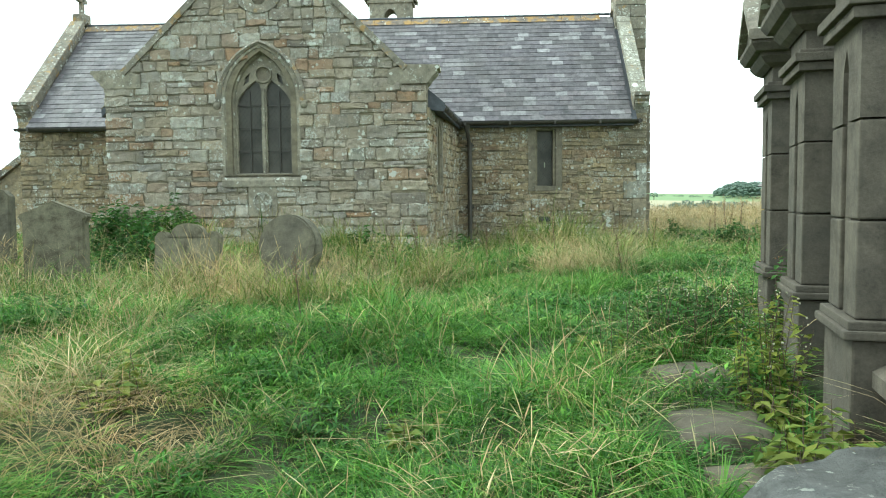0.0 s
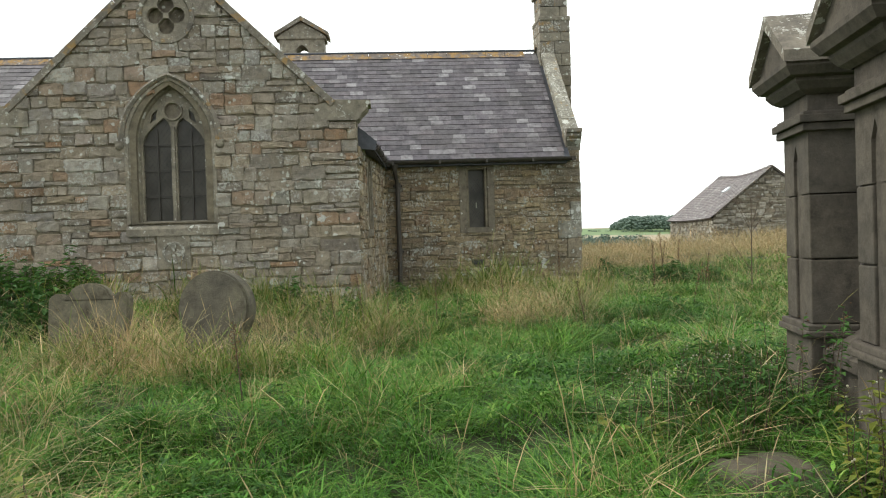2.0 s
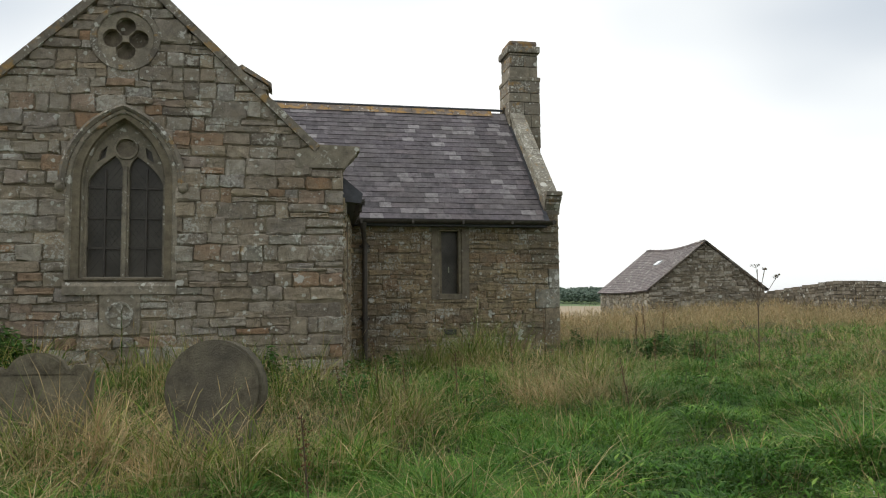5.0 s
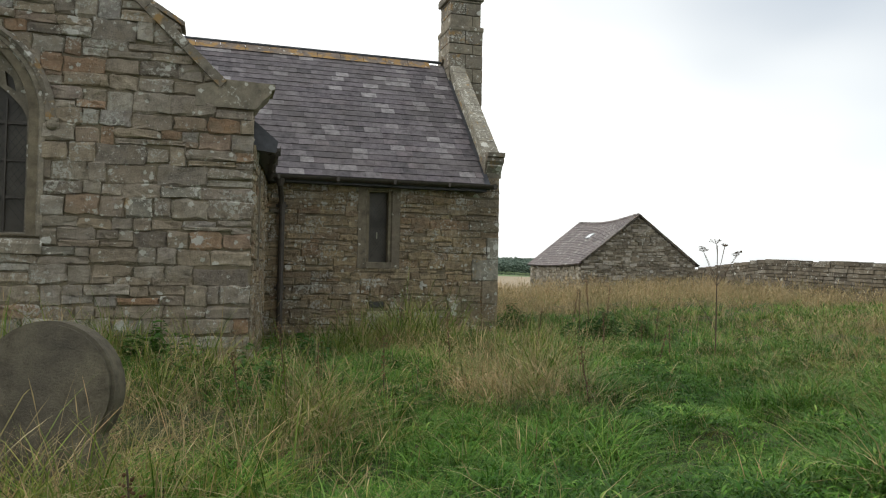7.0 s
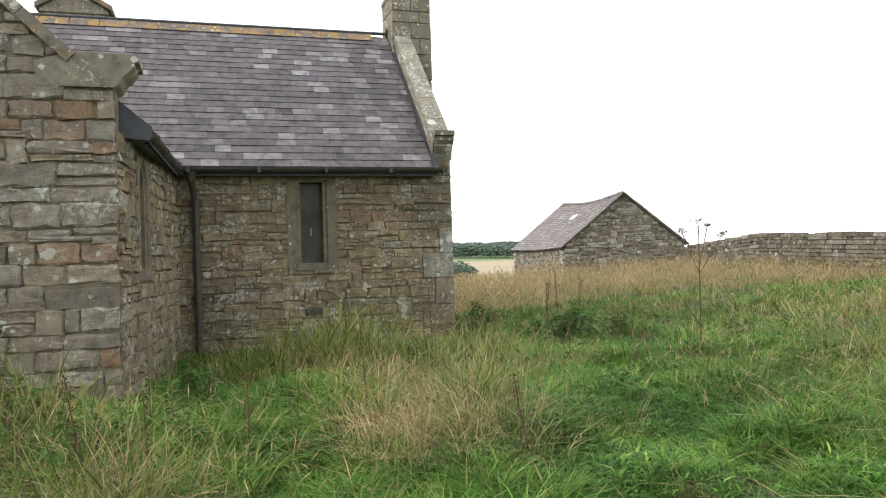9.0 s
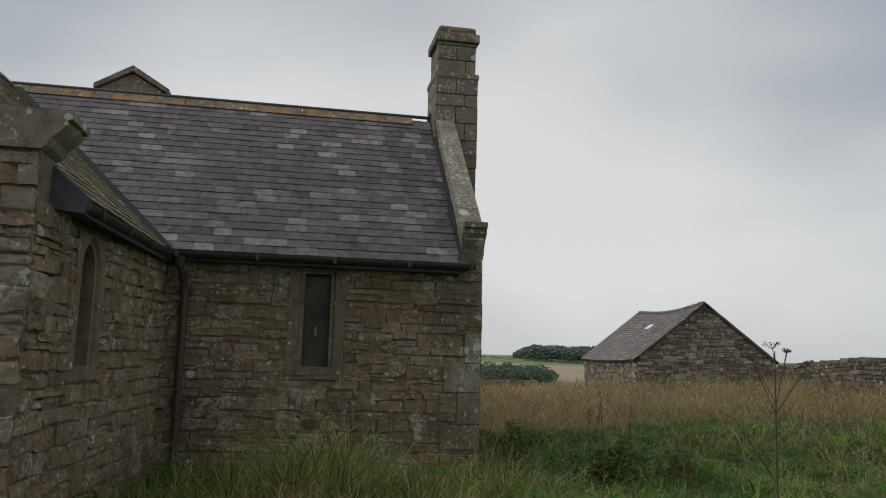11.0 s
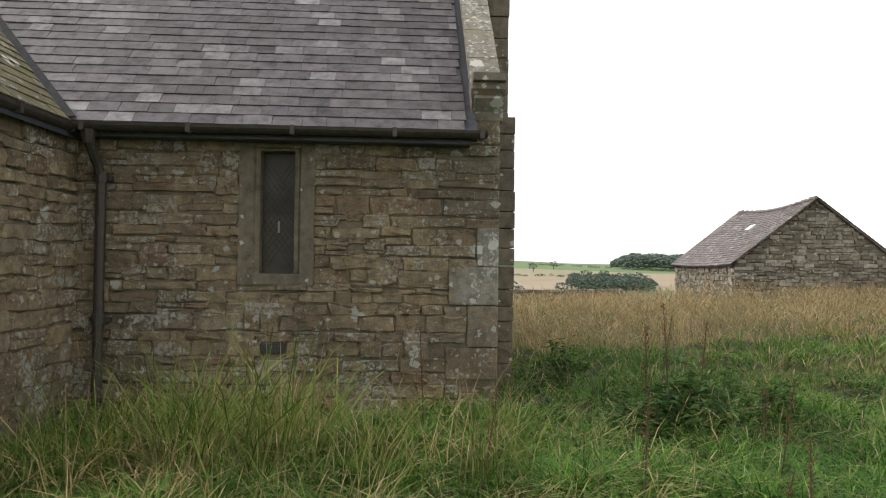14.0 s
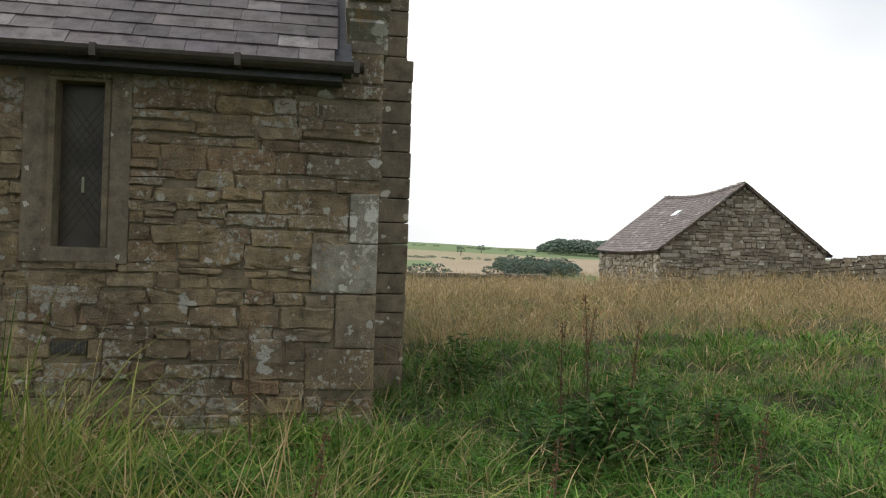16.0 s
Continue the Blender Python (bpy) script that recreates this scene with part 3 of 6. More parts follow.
# tracery: two lights under a circle
half = W_IN / 2
light_l, light_r = arch(W_C - half - 0.012, half - 0.032, W_SILL + 0.01, W_SPRING - 0.02, 0.40), arch(W_C + half + 0.012, half - 0.032, W_SILL + 0.01, W_SPRING - 0.02, 0.40)
light_l = [(x + 0.11 * smooth(W_SPRING, W_SPRING + 0.4, z), z) for x, z in light_l]
light_r = [(x - 0.11 * smooth(W_SPRING, W_SPRING + 0.4, z), z) for x, z in light_r]
eyelets = [[(W_C + q * x, W_SPRING + z) for x, z in ((0.245, 0.36), (0.335, 0.30), (0.30, 0.44), (0.225, 0.50))][::q] for q in (1, -1)]
inner = arch(W_C, W_IN + 0.01, W_SILL - 0.01, W_SPRING, W_RISE + 0.01)
church_part("tracery", slab(inner, TY + 0.17, TY + 0.27, [light_l, light_r, circle(W_C, W_SPRING + 0.48, 0.115), *eyelets]), M_DRESSED, "stone mullion branching round a small circle", great)
ring_bm = loft([(circle(W_C, W_SPRING + 0.48, 0.15), TY + 0.17), (circle(W_C, W_SPRING + 0.48, 0.145), TY + 0.14), (circle(W_C, W_SPRING + 0.48, 0.118), TY + 0.14), (circle(W_C, W_SPRING + 0.48, 0.112), TY + 0.2)])
church_part("tracery_ring", ring_bm, M_DRESSED, "", great)
church_part("roundel", slab(circle(W_C, W_SPRING + 0.48, 0.12), TY + 0.20, TY + 0.23), M_JAMB, "", great)
mull = bmesh.new()
box(mull, W_C - 0.024, W_C + 0.024, TY + 0.135, TY + 0.2, W_SILL, W_SPRING + 0.25, 0.012)
church_part("mullion", mull, M_DRESSED, "", great)
for cx in (W_C - half - 0.012, W_C + half + 0.012):
    church_part("glass_pane", one_box(cx - half + 0.02, cx + half - 0.02, TY + 0.232, TY + 0.238, W_SILL, W_SPRING + 0.52), M_GLASS, "dusty dark leaded glass", great)
    bars = bmesh.new()
    for z in (W_SILL + 0.38, W_SILL + 0.76, W_SILL + 1.14):
        box(bars, cx - half + 0.03, cx + half - 0.03, TY + 0.205, TY + 0.222, z - 0.012, z + 0.012)
    box(bars, cx - 0.011, cx + 0.011, TY + 0.2, TY + 0.218, W_SILL + 0.01, W_SPRING + 0.22)
    church_part("saddle_bar", bars, M_IRON, "black iron saddle bars", great)
    cames = bmesh.new()
    for k in range(-16, 24):
        for sgn in (1, -1):
            a0, a1 = (cx - half, W_SILL + k * 0.095), (cx + half, W_SILL + k * 0.095 + sgn * half * 2 * 1.35)
            if min(a0[1], a1[1]) < W_SILL - 0.02 or max(a0[1], a1[1]) > W_SPRING + 0.42:
                continue
            tube(cames, (a0[0], TY + 0.23, a0[1]), (a1[0], TY + 0.23, a1[1]), 0.0014, sides=4)
    church_part("lead_came", cames, M_LEAD, "", great)["kind"] = "stuff"
sill = slab([(TY - 0.05, W_SILL - 0.20), (TY + 0.3, W_SILL - 0.20), (TY + 0.3, W_SILL + 0.03), (TY + 0.16, W_SILL + 0.02), (TY - 0.01, W_SILL - 0.05), (TY - 0.05, W_SILL - 0.10)], W_C - 0.655, W_C + 0.655, m=Matrix(((0, 1, 0, 0), (1, 0, 0, 0), (0, 0, 1, 0), (0, 0, 0, 1))))
church_part("window_sill", sill, M_DRESSED, "", great)
hood_out, hood_in = arch(W_C, 0.745, W_SPRING, W_SPRING, 1.0)[2:], arch(W_C, 0.652, W_SPRING, W_SPRING, 0.935)[2:]
hood_mid = arch(W_C, 0.70, W_SPRING, W_SPRING, 0.965)[2:]
hb = loft([(hood_out, TY + 0.02), (hood_out, TY - 0.035), (hood_mid, TY - 0.075), (hood_in, TY - 0.04), (hood_in, TY + 0.02)], closed=False)
church_part("hood_mould", hb, M_COPING, "weathered hood mould with ochre lichen at its point", great)
for sx in (-1, 1):
    stop = bmesh.new()
    bmesh.ops.create_icosphere(stop, subdivisions=2, radius=0.065, matrix=Matrix.Translation((W_C + sx * 0.715, TY - 0.03, W_SPRING - 0.045)) @ Matrix.Diagonal((1, 0.8, 1, 1)))
    box(stop, W_C + sx * 0.715 - 0.06, W_C + sx * 0.715 + 0.06, TY - 0.07, TY + 0.02, W_SPRING - 0.02, W_SPRING + 0.02, 0.01)
    church_part("label_stop", stop, M_DRESSED, "", great)

# --- rose with four blind foils
foils = [circle(W_C + 0.155 * math.cos(a), ROSE_Z + 0.155 * math.sin(a), 0.118, 18) for a in (0, math.pi / 2, math.pi, 3 * math.pi / 2)]
rose = church_part("rose_panel", slab(circle(W_C, ROSE_Z, 0.395, 40), TY - 0.006, TY + 0.09, foils), M_DRESSED, "round stone panel pierced by a carved quatrefoil")
church_part("rose_rim", loft([(circle(W_C, ROSE_Z, 0.42, 40), TY + 0.02), (circle(W_C, ROSE_Z, 0.41, 40), TY - 0.035), (circle(W_C, ROSE_Z, 0.345, 40), TY - 0.035), (circle(W_C, ROSE_Z, 0.325, 40), TY + 0.01)]), M_COPING, "", rose)
church_part("rose_back", slab(circle(W_C, ROSE_Z, 0.345, 32), TY + 0.12, TY + 0.15), M_JAMB, "", rose)
# --- carved tablet under the window
PX = -2.76
tablet = church_part("carved_tablet", one_box(PX - 0.235, PX + 0.235, TY - 0.03, TY + 0.03, 1.30, 1.80, 0.015), M_DRESSED, "square tablet carved with a cross in a ring")
tr = loft([(circle(PX, 1.54, 0.165, 28), TY - 0.028), (circle(PX, 1.54, 0.16, 28), TY - 0.052), (circle(PX, 1.54, 0.135, 28), TY - 0.052), (circle(PX, 1.54, 0.13, 28), TY - 0.028)])
church_part("carved_ring", tr, M_PALE, "", tablet)
for a in range(4):
    arm = [(-0.012, 0.02), (0.012, 0.02), (0.05, 0.135), (-0.05, 0.135)]
    ca, sa = math.cos(a * math.pi / 2), math.sin(a * math.pi / 2)
    church_part("cross_arm", slab([(PX + x * ca - z * sa, 1.54 + x * sa + z * ca) for x, z in arm], TY - 0.05, TY - 0.027), M_PALE, "", tablet)

# --- kneelers and copings of the transept gable
for sx in (1, -1):
    e = TC + sx * 2.65
    prof = [(e - sx * 0.62, 3.41), (e + sx * 0.0, 3.41), (e + sx * 0.04, 3.44), (e + sx * 0.07, 3.50), (e + sx * 0.13, 3.555), (e + sx * 0.17, 3.60), (e + sx * 0.17, 3.635), (e + sx * 0.21, 3.64), (e + sx * 0.21, 3.70), (e - sx * 0.33, 3.715), (e - sx * 0.62, 3.62)]
    if sx < 0:
        prof = prof[::-1]
    church_part("kneeler", slab(prof, TY - 0.03, TY + 0.42), M_DRESSED, "carved kneeler stone at the gable foot")
    a, b2 = Vector((e - sx * 0.30, 0, 3.69)), Vector((TC, 0, TRIDGE + 0.19))
    d = (b2 - a) / 6
    up = Vector((-d.z, 0, d.x)).normalized() * (1 if -d.z * 0 + d.x > 0 else -1)
    for k in range(6):
        p, q = a + d * k + d * 0.005, a + d * (k + 1) - d * 0.005
        pts = [(p.x, p.z), (q.x, q.z), (q.x - up.x * 0.10, q.z - up.z * 0.10), (p.x - up.x * 0.10, p.z - up.z * 0.10)]
        if sx > 0:
            pts = pts[::-1]
        church_part("coping_stone", slab(pts, TY - 0.06, TY + 0.42), M_COPING)

# --- nave lancet
lf = [(arch(L_C, 0.345, L_SILL - 0.1, 3.04, 0.02), NY + 0.012), (arch(L_C, 0.345, L_SILL - 0.1, 3.04, 0.02), NY - 0.02),
      (arch(L_C, 0.215, L_SILL - 0.005, L_HEAD + 0.03, 0.02), NY - 0.02), (arch(L_C, L_HW + 0.005, L_SILL, L_HEAD, 0.02), NY + 0.07), (arch(L_C, L_HW + 0.005, L_SILL, L_HEAD, 0.02), NY + 0.2)]
lancet = church_part("narrow_window", loft(lf), M_JAMB, "narrow window with long chamfered sandstone jambs")



def lancet_glass(cx, sill, top, hw, m, owner):
    bm = one_box(cx - hw - 0.01, cx + hw + 0.01, 0.16, 0.166, sill, top)
    bmesh.ops.transform(bm, matrix=m, verts=bm.verts)
    church_part("glass_pane", bm, M_GLASS, "dark diamond-leaded glass", owner)
    bm = bmesh.new()
    for k in range(-8, 30):
        for sgn in (1, -1):
            z0 = sill + k * 0.075
            z1 = z0 + sgn * hw * 2 * 1.4
            if min(z0, z1) > sill - 0.05 and max(z0, z1) < top:
                tube(bm, (cx - hw, 0.158, z0), (cx + hw, 0.158, z1), 0.0013, sides=4)
    bmesh.ops.transform(bm, matrix=m, verts=bm.verts)
    church_part("lead_came", bm, M_LEAD, "", owner)["kind"] = "stuff"


lancet_glass(L_C, L_SILL, L_HEAD + 0.015, L_HW, Matrix.Translation((0, NY, 0)), lancet)
church_part("hanging_tag", one_box(L_C - 0.012, L_C + 0.008, NY + 0.14, NY + 0.15, 2.20, 2.31, 0.004), M_WHITE, "small pale tag behind the glass", lancet)
church_part("window_sill", one_box(L_C - 0.22, L_C + 0.22, NY - 0.03, NY + 0.15, L_SILL - 0.10, L_SILL + 0.004, 0.012), M_JAMB, "", lancet)
sf = [(arch(SL_C, 0.34, 1.70, 2.92, 0.02), 0.012), (arch(SL_C, 0.34, 1.70, 2.92, 0.02), -0.02), (arch(SL_C, 0.22, 1.81, 2.65, 0.29), -0.02), (arch(SL_C, 0.175, 1.82, 2.62, 0.26), 0.07), (arch(SL_C, 0.175, 1.82, 2.62, 0.26), 0.2)]
sb = loft(sf)
bmesh.ops.transform(sb, matrix=turn_e, verts=sb.verts)
bmesh.ops.recalc_face_normals(sb, faces=sb.faces)
side_lancet = church_part("lancet_window", sb, M_JAMB, "narrow lancet in the shaded side wall")
lancet_glass(SL_C, 1.82, 2.88, 0.17, turn_e, side_lancet)
wl_rings = [(arch(-5.95, 0.33, 1.64, 2.88, 0.02), NY + 0.012), (arch(-5.95, 0.33, 1.64, 2.88, 0.02), NY - 0.02), (arch(-5.95, 0.16, 1.75, 2.55, 0.25), NY + 0.0), (arch(-5.95, 0.16, 1.75, 2.55, 0.25), NY + 0.2)]
west_lancet = church_part("lancet_window", loft(wl_rings), M_DRESSED)
lancet_glass(-5.95, 1.75, 2.8, 0.16, Matrix.Translation((0, NY, 0)), west_lancet)

# --- large pale corner stones
for x0q, z0q, z1q in ((3.68, 1.55, 1.905), (3.94, 1.91, 2.27), (3.86, 1.16, 1.54), (3.66, 0.86, 1.15)):
    church_part("quoin", one_box(x0q, EX - 0.004, NY - 0.022, NY + 0.05, z0q, z1q, 0.014), M_PALE if z0q > 1.5 else M_NAVE, "large squared corner stone", nave_wall)
# --- air brick
vent = church_part("air_vent", one_box(1.96, 2.19, NY - 0.022, NY + 0.02, 1.09, 1.18, 0.006), M_IRON, "small rusty iron air brick")
for k in range(9):
    church_part("slot", one_box(1.975 + k * 0.0235, 1.985 + k * 0.0235, NY - 0.026, NY - 0.02, 1.105, 1.165), M_FASCIA, "", vent)

# --- roofs
def plane_z(y):
    return 3.13 + (RIDGE - 3.13) / (RY - 14.98) * (y - 14.98)


rise_n = Vector((0, RY - 14.98, RIDGE - 3.13)).normalized()
norm_n = Vector((0, -rise_n.z, rise_n.y))


def roof_slab(bm, y0, z0, y1, z1, x0, x1, t):
    n2 = Vector((0, -(z1 - z0), y1 - y0)).normalized() * t
    pts = [(x, y, z) for x in (x0, x1) for y, z in ((y0, z0), (y1, z1), (y1 - n2.y, z1 - n2.z), (y0 - n2.y, z0 - n2.z))]
    v = [bm.verts.new(p) for p in pts]
    for f in ((0, 1, 2, 3), (7, 6, 5, 4), (0, 4, 5, 1), (1, 5, 6, 2), (2, 6, 7, 3), (3, 7, 4, 0)):
        bm.faces.new([v[i] for i in f])
    bmesh.ops.recalc_face_normals(bm, faces=bm.faces)
    return bm


rb = bmesh.new()
roof_slab(rb, 15.0, 3.11, RY, RIDGE - 0.02, NX0 + 0.3, EX - 0.24, 0.09)
roof_slab(rb, 20.4, 3.11, RY, RIDGE - 0.02, NX0 + 0.3, EX - 0.24, -0.09)
nave_roof = church_part("nave_roof", rb, M_FASCIA, "purple-grey slate roof, some slates paler")
SX = Matrix(((0, 1, 0, 0), (1, 0, 0, 0), (0, 0, 1, 0), (0, 0, 0, 1)))
tb = bmesh.new()
for sx in (1, -1):
    v0 = [bm_v for bm_v in ((TC + sx * 2.90, 3.12), (TC, TRIDGE), (TC, TRIDGE - 0.13), (TC + sx * 2.90, 2.99))]
    slab(v0, TY + 0.36, RY - 0.06, bm=tb)
for v in tb.verts:
    v.co.x += SKEW * (v.co.y - SKEW_Y)
trans_roof = church_part("transept_roof", tb, M_FASCIA, "mossy slate roof of the transept")


def slate_mesh(seed):
    r = random.Random(seed)
    bm = bmesh.new()
    pts = [(0.006, 0), (0.5, r.uniform(-0.006, 0.01)), (0.994, r.uniform(-0.01, 0.01)), (0.994, 1.9), (0.006, 1.9)]
    if r.random() < 0.3:
        pts[0] = (0.006, 0.05)
    top = [bm.verts.new((x, y, 0.0)) for x, y in pts]
    bot = [bm.verts.new((x, y, -0.013)) for x, y in pts]
    bm.faces.new(top)
    c = len(pts)
    for i in range(c):
        bm.faces.new((top[(i + 1) % c], top[i], bot[i], bot[(i + 1) % c]))
    me = bpy.data.meshes.new("slate")
    bm.to_mesh(me)
    bm.free()
    me.materials.append(M_SLATE)
    return me


SLATES = [slate_mesh(s) for s in range(8)]


def slate_rows(length, x0, x1, gauge, width, seed):
    r = random.Random(seed)
    rows = int(length / gauge)
    for j in range(rows):
        x = x0 - (width / 2 if j % 2 else 0) + r.uniform(-0.02, 0.02)
        while x < x1 - 0.02:
            w = width * r.uniform(0.85, 1.15)
            a, b = max(x, x0), min(x + w, x1)
            if b - a > 0.05:
                yield j, a, b, r
            x += w


def slates(parent, rest_mat, origin, along, up, length, x0, x1, gauge, width, keep, count, near, seed):
    """Slates in lapped rows on a slope: along is the eave, up the slope."""
    out = along.cross(up).normalized()
    frame_m = Matrix(((along.x, up.x, out.x, 0), (along.y, up.y, out.y, 0), (along.z, up.z, out.z, 0), (0, 0, 0, 1)))
    todo = []
    for j, a, b, r in slate_rows(length, x0, x1, gauge, width, seed):
        p = origin + along * a + up * (j * gauge)
        if not keep(p + along * (b - a) / 2):
            continue
        m = Matrix.Translation(p + out * (0.014 + r.uniform(0, 0.005))) @ frame_m @ Matrix.Rotation(radians(-3.2 + r.uniform(-0.8, 0.8)), 4, "X") @ Matrix.Rotation(radians(r.uniform(-0.5, 0.5)), 4, "Z")
        todo.append((near(p), m @ Matrix.Diagonal((b - a, gauge, 1, 1)), r.choice(SLATES)))
    todo.sort(key=lambda q: q[0])
    rest = bmesh.new()
    for k, (_, m, me) in enumerate(todo):
        if k < count:
            ob = new("slate", me)
            ob.parent = parent
            ob.matrix_local = church_inv @ m
        else:
            s = len(rest.verts)
            rest.from_mesh(me)
            rest.verts.ensure_lookup_table()
            bmesh.ops.transform(rest, matrix=m, verts=rest.verts[s:])
    if len(rest.verts):
        ob = church_part("slating", rest, rest_mat, "", parent)
        ob["kind"] = "stuff"


# --- lead valleys
for sx in (1, -1):
    a, c = Vector((TC + sx * 2.88 + SKEW * 2.95, 14.98, 3.15)), Vector((TC + sx * 0.05 + SKEW * 5.6, RY - 0.08, RIDGE - 0.06))
    side = Vector((sx * 0.07, 0, 0))
    lift = norm_n * 0.03
    bm = bmesh.new()
    v = [bm.verts.new(p) for p in (a + lift - side * 0.5, a + lift + side, c + lift + side, c + lift - side * 0.5)]
    v += [bm.verts.new(q.co - norm_n * 0.012) for q in v]
    for f in ((0, 1, 2, 3), (7, 6, 5, 4), (0, 4, 5, 1), (1, 5, 6, 2), (2, 6, 7, 3), (3, 7, 4, 0)):
        bm.faces.new([v[i] for i in f])
    bmesh.ops.recalc_face_normals(bm, faces=bm.faces)
    church_part("valley_lead", bm, M_VALLEY, "dark lead valley between two roofs", nave_roof)
# --- ridges
rid = bmesh.new()
for k in range(28):
    x = NX0 + 0.3 + k * 0.44
    slab([(RY - 0.17, RIDGE - 0.13), (RY, RIDGE + 0.045), (RY + 0.17, RIDGE - 0.13), (RY, RIDGE - 0.01)], x, min(x + 0.432, EX - 0.35), bm=rid, m=SX)
church_part("ridge_tiles", rid, M_RIDGE, "stone ridge tiles crusted with ochre lichen", nave_roof)
church_part("ridge_roll", tube(bmesh.new(), (NX0 + 0.3, RY, RIDGE + 0.045), (EX - 0.36, RY, RIDGE + 0.045), 0.028), M_FASCIA, "dark lead roll along the ridge", nave_roof)
rid = bmesh.new()
for k in range(12):
    y = TY + 0.40 + k * 0.44
    slab([(TC - 0.16, TRIDGE - 0.1), (TC, TRIDGE + 0.06), (TC + 0.16, TRIDGE - 0.1), (TC, TRIDGE + 0.0)], y, y + 0.432, bm=rid)
for v in rid.verts:
    v.co.x += SKEW * (v.co.y - SKEW_Y)
church_part("ridge_tiles", rid, M_RIDGE, "", trans_roof)

# --- east coping, kneeler and chimney
for xa, xb, foot in ((EX - 0.29, EX + 0.0, 1), (NX0 - 0.03, NX0 + 0.3, -1)):
    mat = M_PALE if foot == 1 else M_COPING
    for k in range(6):
        y0, y1 = 15.12 + k * 0.405, 15.12 + (k + 1) * 0.405 - 0.008
        if foot == 1 and y1 > 17.35:
            y1 = 17.3
        bm = roof_slab(bmesh.new(), y0, plane_z(y0) + 0.29, y1, plane_z(y1) + 0.29, xa, xb, 0.10)
        roof_slab(bm, y0, plane_z(y0) + 0.20, y1 + 0.008, plane_z(y1 + 0.008) + 0.20, xa + 0.03, xb - 0.02, 0.36)
        church_part("coping_stone", bm, mat, "pale lichen-covered coping" if k == 0 and foot == 1 else "")
    kp = [(15.50, 3.28), (15.24, 3.28), (15.22, 3.40), (15.17, 3.48), (15.10, 3.55), (15.10, 3.61), (15.05, 3.62), (15.05, 3.69), (15.32, 3.71), (15.50, 3.71)]
    church_part("corner_block", one_box(xa + 0.005, xb - 0.003, NY - 0.004, NY + 0.5, EAVE + 0.002, 3.282, 0.012), M_NAVE)
    church_part("kneeler", slab(kp, xa + 0.01, xb + 0.02, m=SX), M_COPING)
back_c = roof_slab(bmesh.new(), 20.3, 3.3, RY, RIDGE + 0.17, EX - 0.36, EX + 0.05, -0.10)
church_part("coping_stone", back_c, M_COPING)
back_c = roof_slab(bmesh.new(), 20.3, 3.3, RY, RIDGE + 0.17, NX0 - 0.05, NX0 + 0.36, -0.10)
church_part("coping_stone", back_c, M_COPING)
chim = thing("chimney", "tall square sandstone chimney stack with lichened cap", "chimney")
chim.parent = church
chim.matrix_local = church_inv
del chim["category"]
CX0, CX1, CY0, CY1 = 3.87, 4.50, 17.36, 18.06
r = random.Random(5)
z, k = 5.15, 0
while z < 7.05:
    h = min(r.uniform(0.2, 0.3), 7.05 - z)
    g = 0.03 if z < 6.42 else 0.0
    g += r.uniform(-0.006, 0.006)
    bm = bmesh.new()
    s = CX0 + (0.45 if k % 2 else 0.3)
    box(bm, CX0 - g, s, CY0 - g, CY1 + g, z, z + h - 0.01, 0.012)
    box(bm, s + 0.008, CX1 + g, CY0 - g + 0.003, CY1 + g, z, z + h - 0.01, 0.012)
    part("stack_course", bm, M_DRESSED if k % 2 else M_COPING, chim)
    z += h
    k += 1
part("collar", one_box(CX0 - 0.05, CX1 + 0.05, CY0 - 0.05, CY1 + 0.05, 6.42, 6.52, 0.03), M_DRESSED, chim)
part("cap", one_box(CX0 - 0.05, CX1 + 0.05, CY0 - 0.05, CY1 + 0.05, 7.05, 7.2, 0.03), M_COPING, chim, "projecting cap with ochre lichen")
part("cap_top", one_box(CX0 + 0.0, CX1 - 0.0, CY0, CY1, 7.195, 7.33, 0.06), M_RIDGE, chim)
z, k = BASE, 0
while z < 5.2:
    h = min(r.uniform(0.17, 0.27), 5.25 - z)
    g = r.uniform(-0.006, 0.006)
    y0 = 16.75 if z < 3.5 else CY0 - 0.03
    # the dark jamb stone puts the shade on the breast into its colour
    part("breast_course", one_box(EX - 0.1, 4.53 + g, y0 - g, 18.6, z, z + h - 0.008, 0.012), M_JAMB, chim)
    z += h
    k += 1

# --- north transept, of which only the bellcote shows above the ridge
BX, BY, BW = -2.15, 24.2, 0.67
church_part("north_wing", slab([(BX - 2.2, BASE), (BX + 2.2, BASE), (BX + 2.2, 3.0), (BX + 0.75, 5.2), (BX - 0.75, 5.2), (BX - 2.2, 3.0)], NB, BY + 0.5), M_NAVE_REST)
bell = thing("bellcote", "gabled stone bellcote rising behind the ridge", "bellcote")
bell.parent = church
bell.matrix_local = church_inv
del bell["category"]
part("bell_wall", slab([(BX - BW, 5.1), (BX + BW, 5.1), (BX + BW, 7.92), (BX, 8.30), (BX - BW, 7.92)], BY - 0.35, BY + 0.35, [arch(BX, 0.2, 6.6, 7.35, 0.26)]), M_DRESSED, bell)
for sx in (1, -1):
    part("bell_roof", slab([(BX + sx * 0.82, 7.86), (BX + sx * 0.82, 7.97), (BX, 8.47), (BX, 8.33)][::sx], BY - 0.45, BY + 0.45), M_COPING, bell)
part("string_course", one_box(BX - BW - 0.06, BX + BW + 0.06, BY - 0.4, BY + 0.4, 7.78, 7.87, 0.02), M_DRESSED, bell)
bb = bmesh.new()
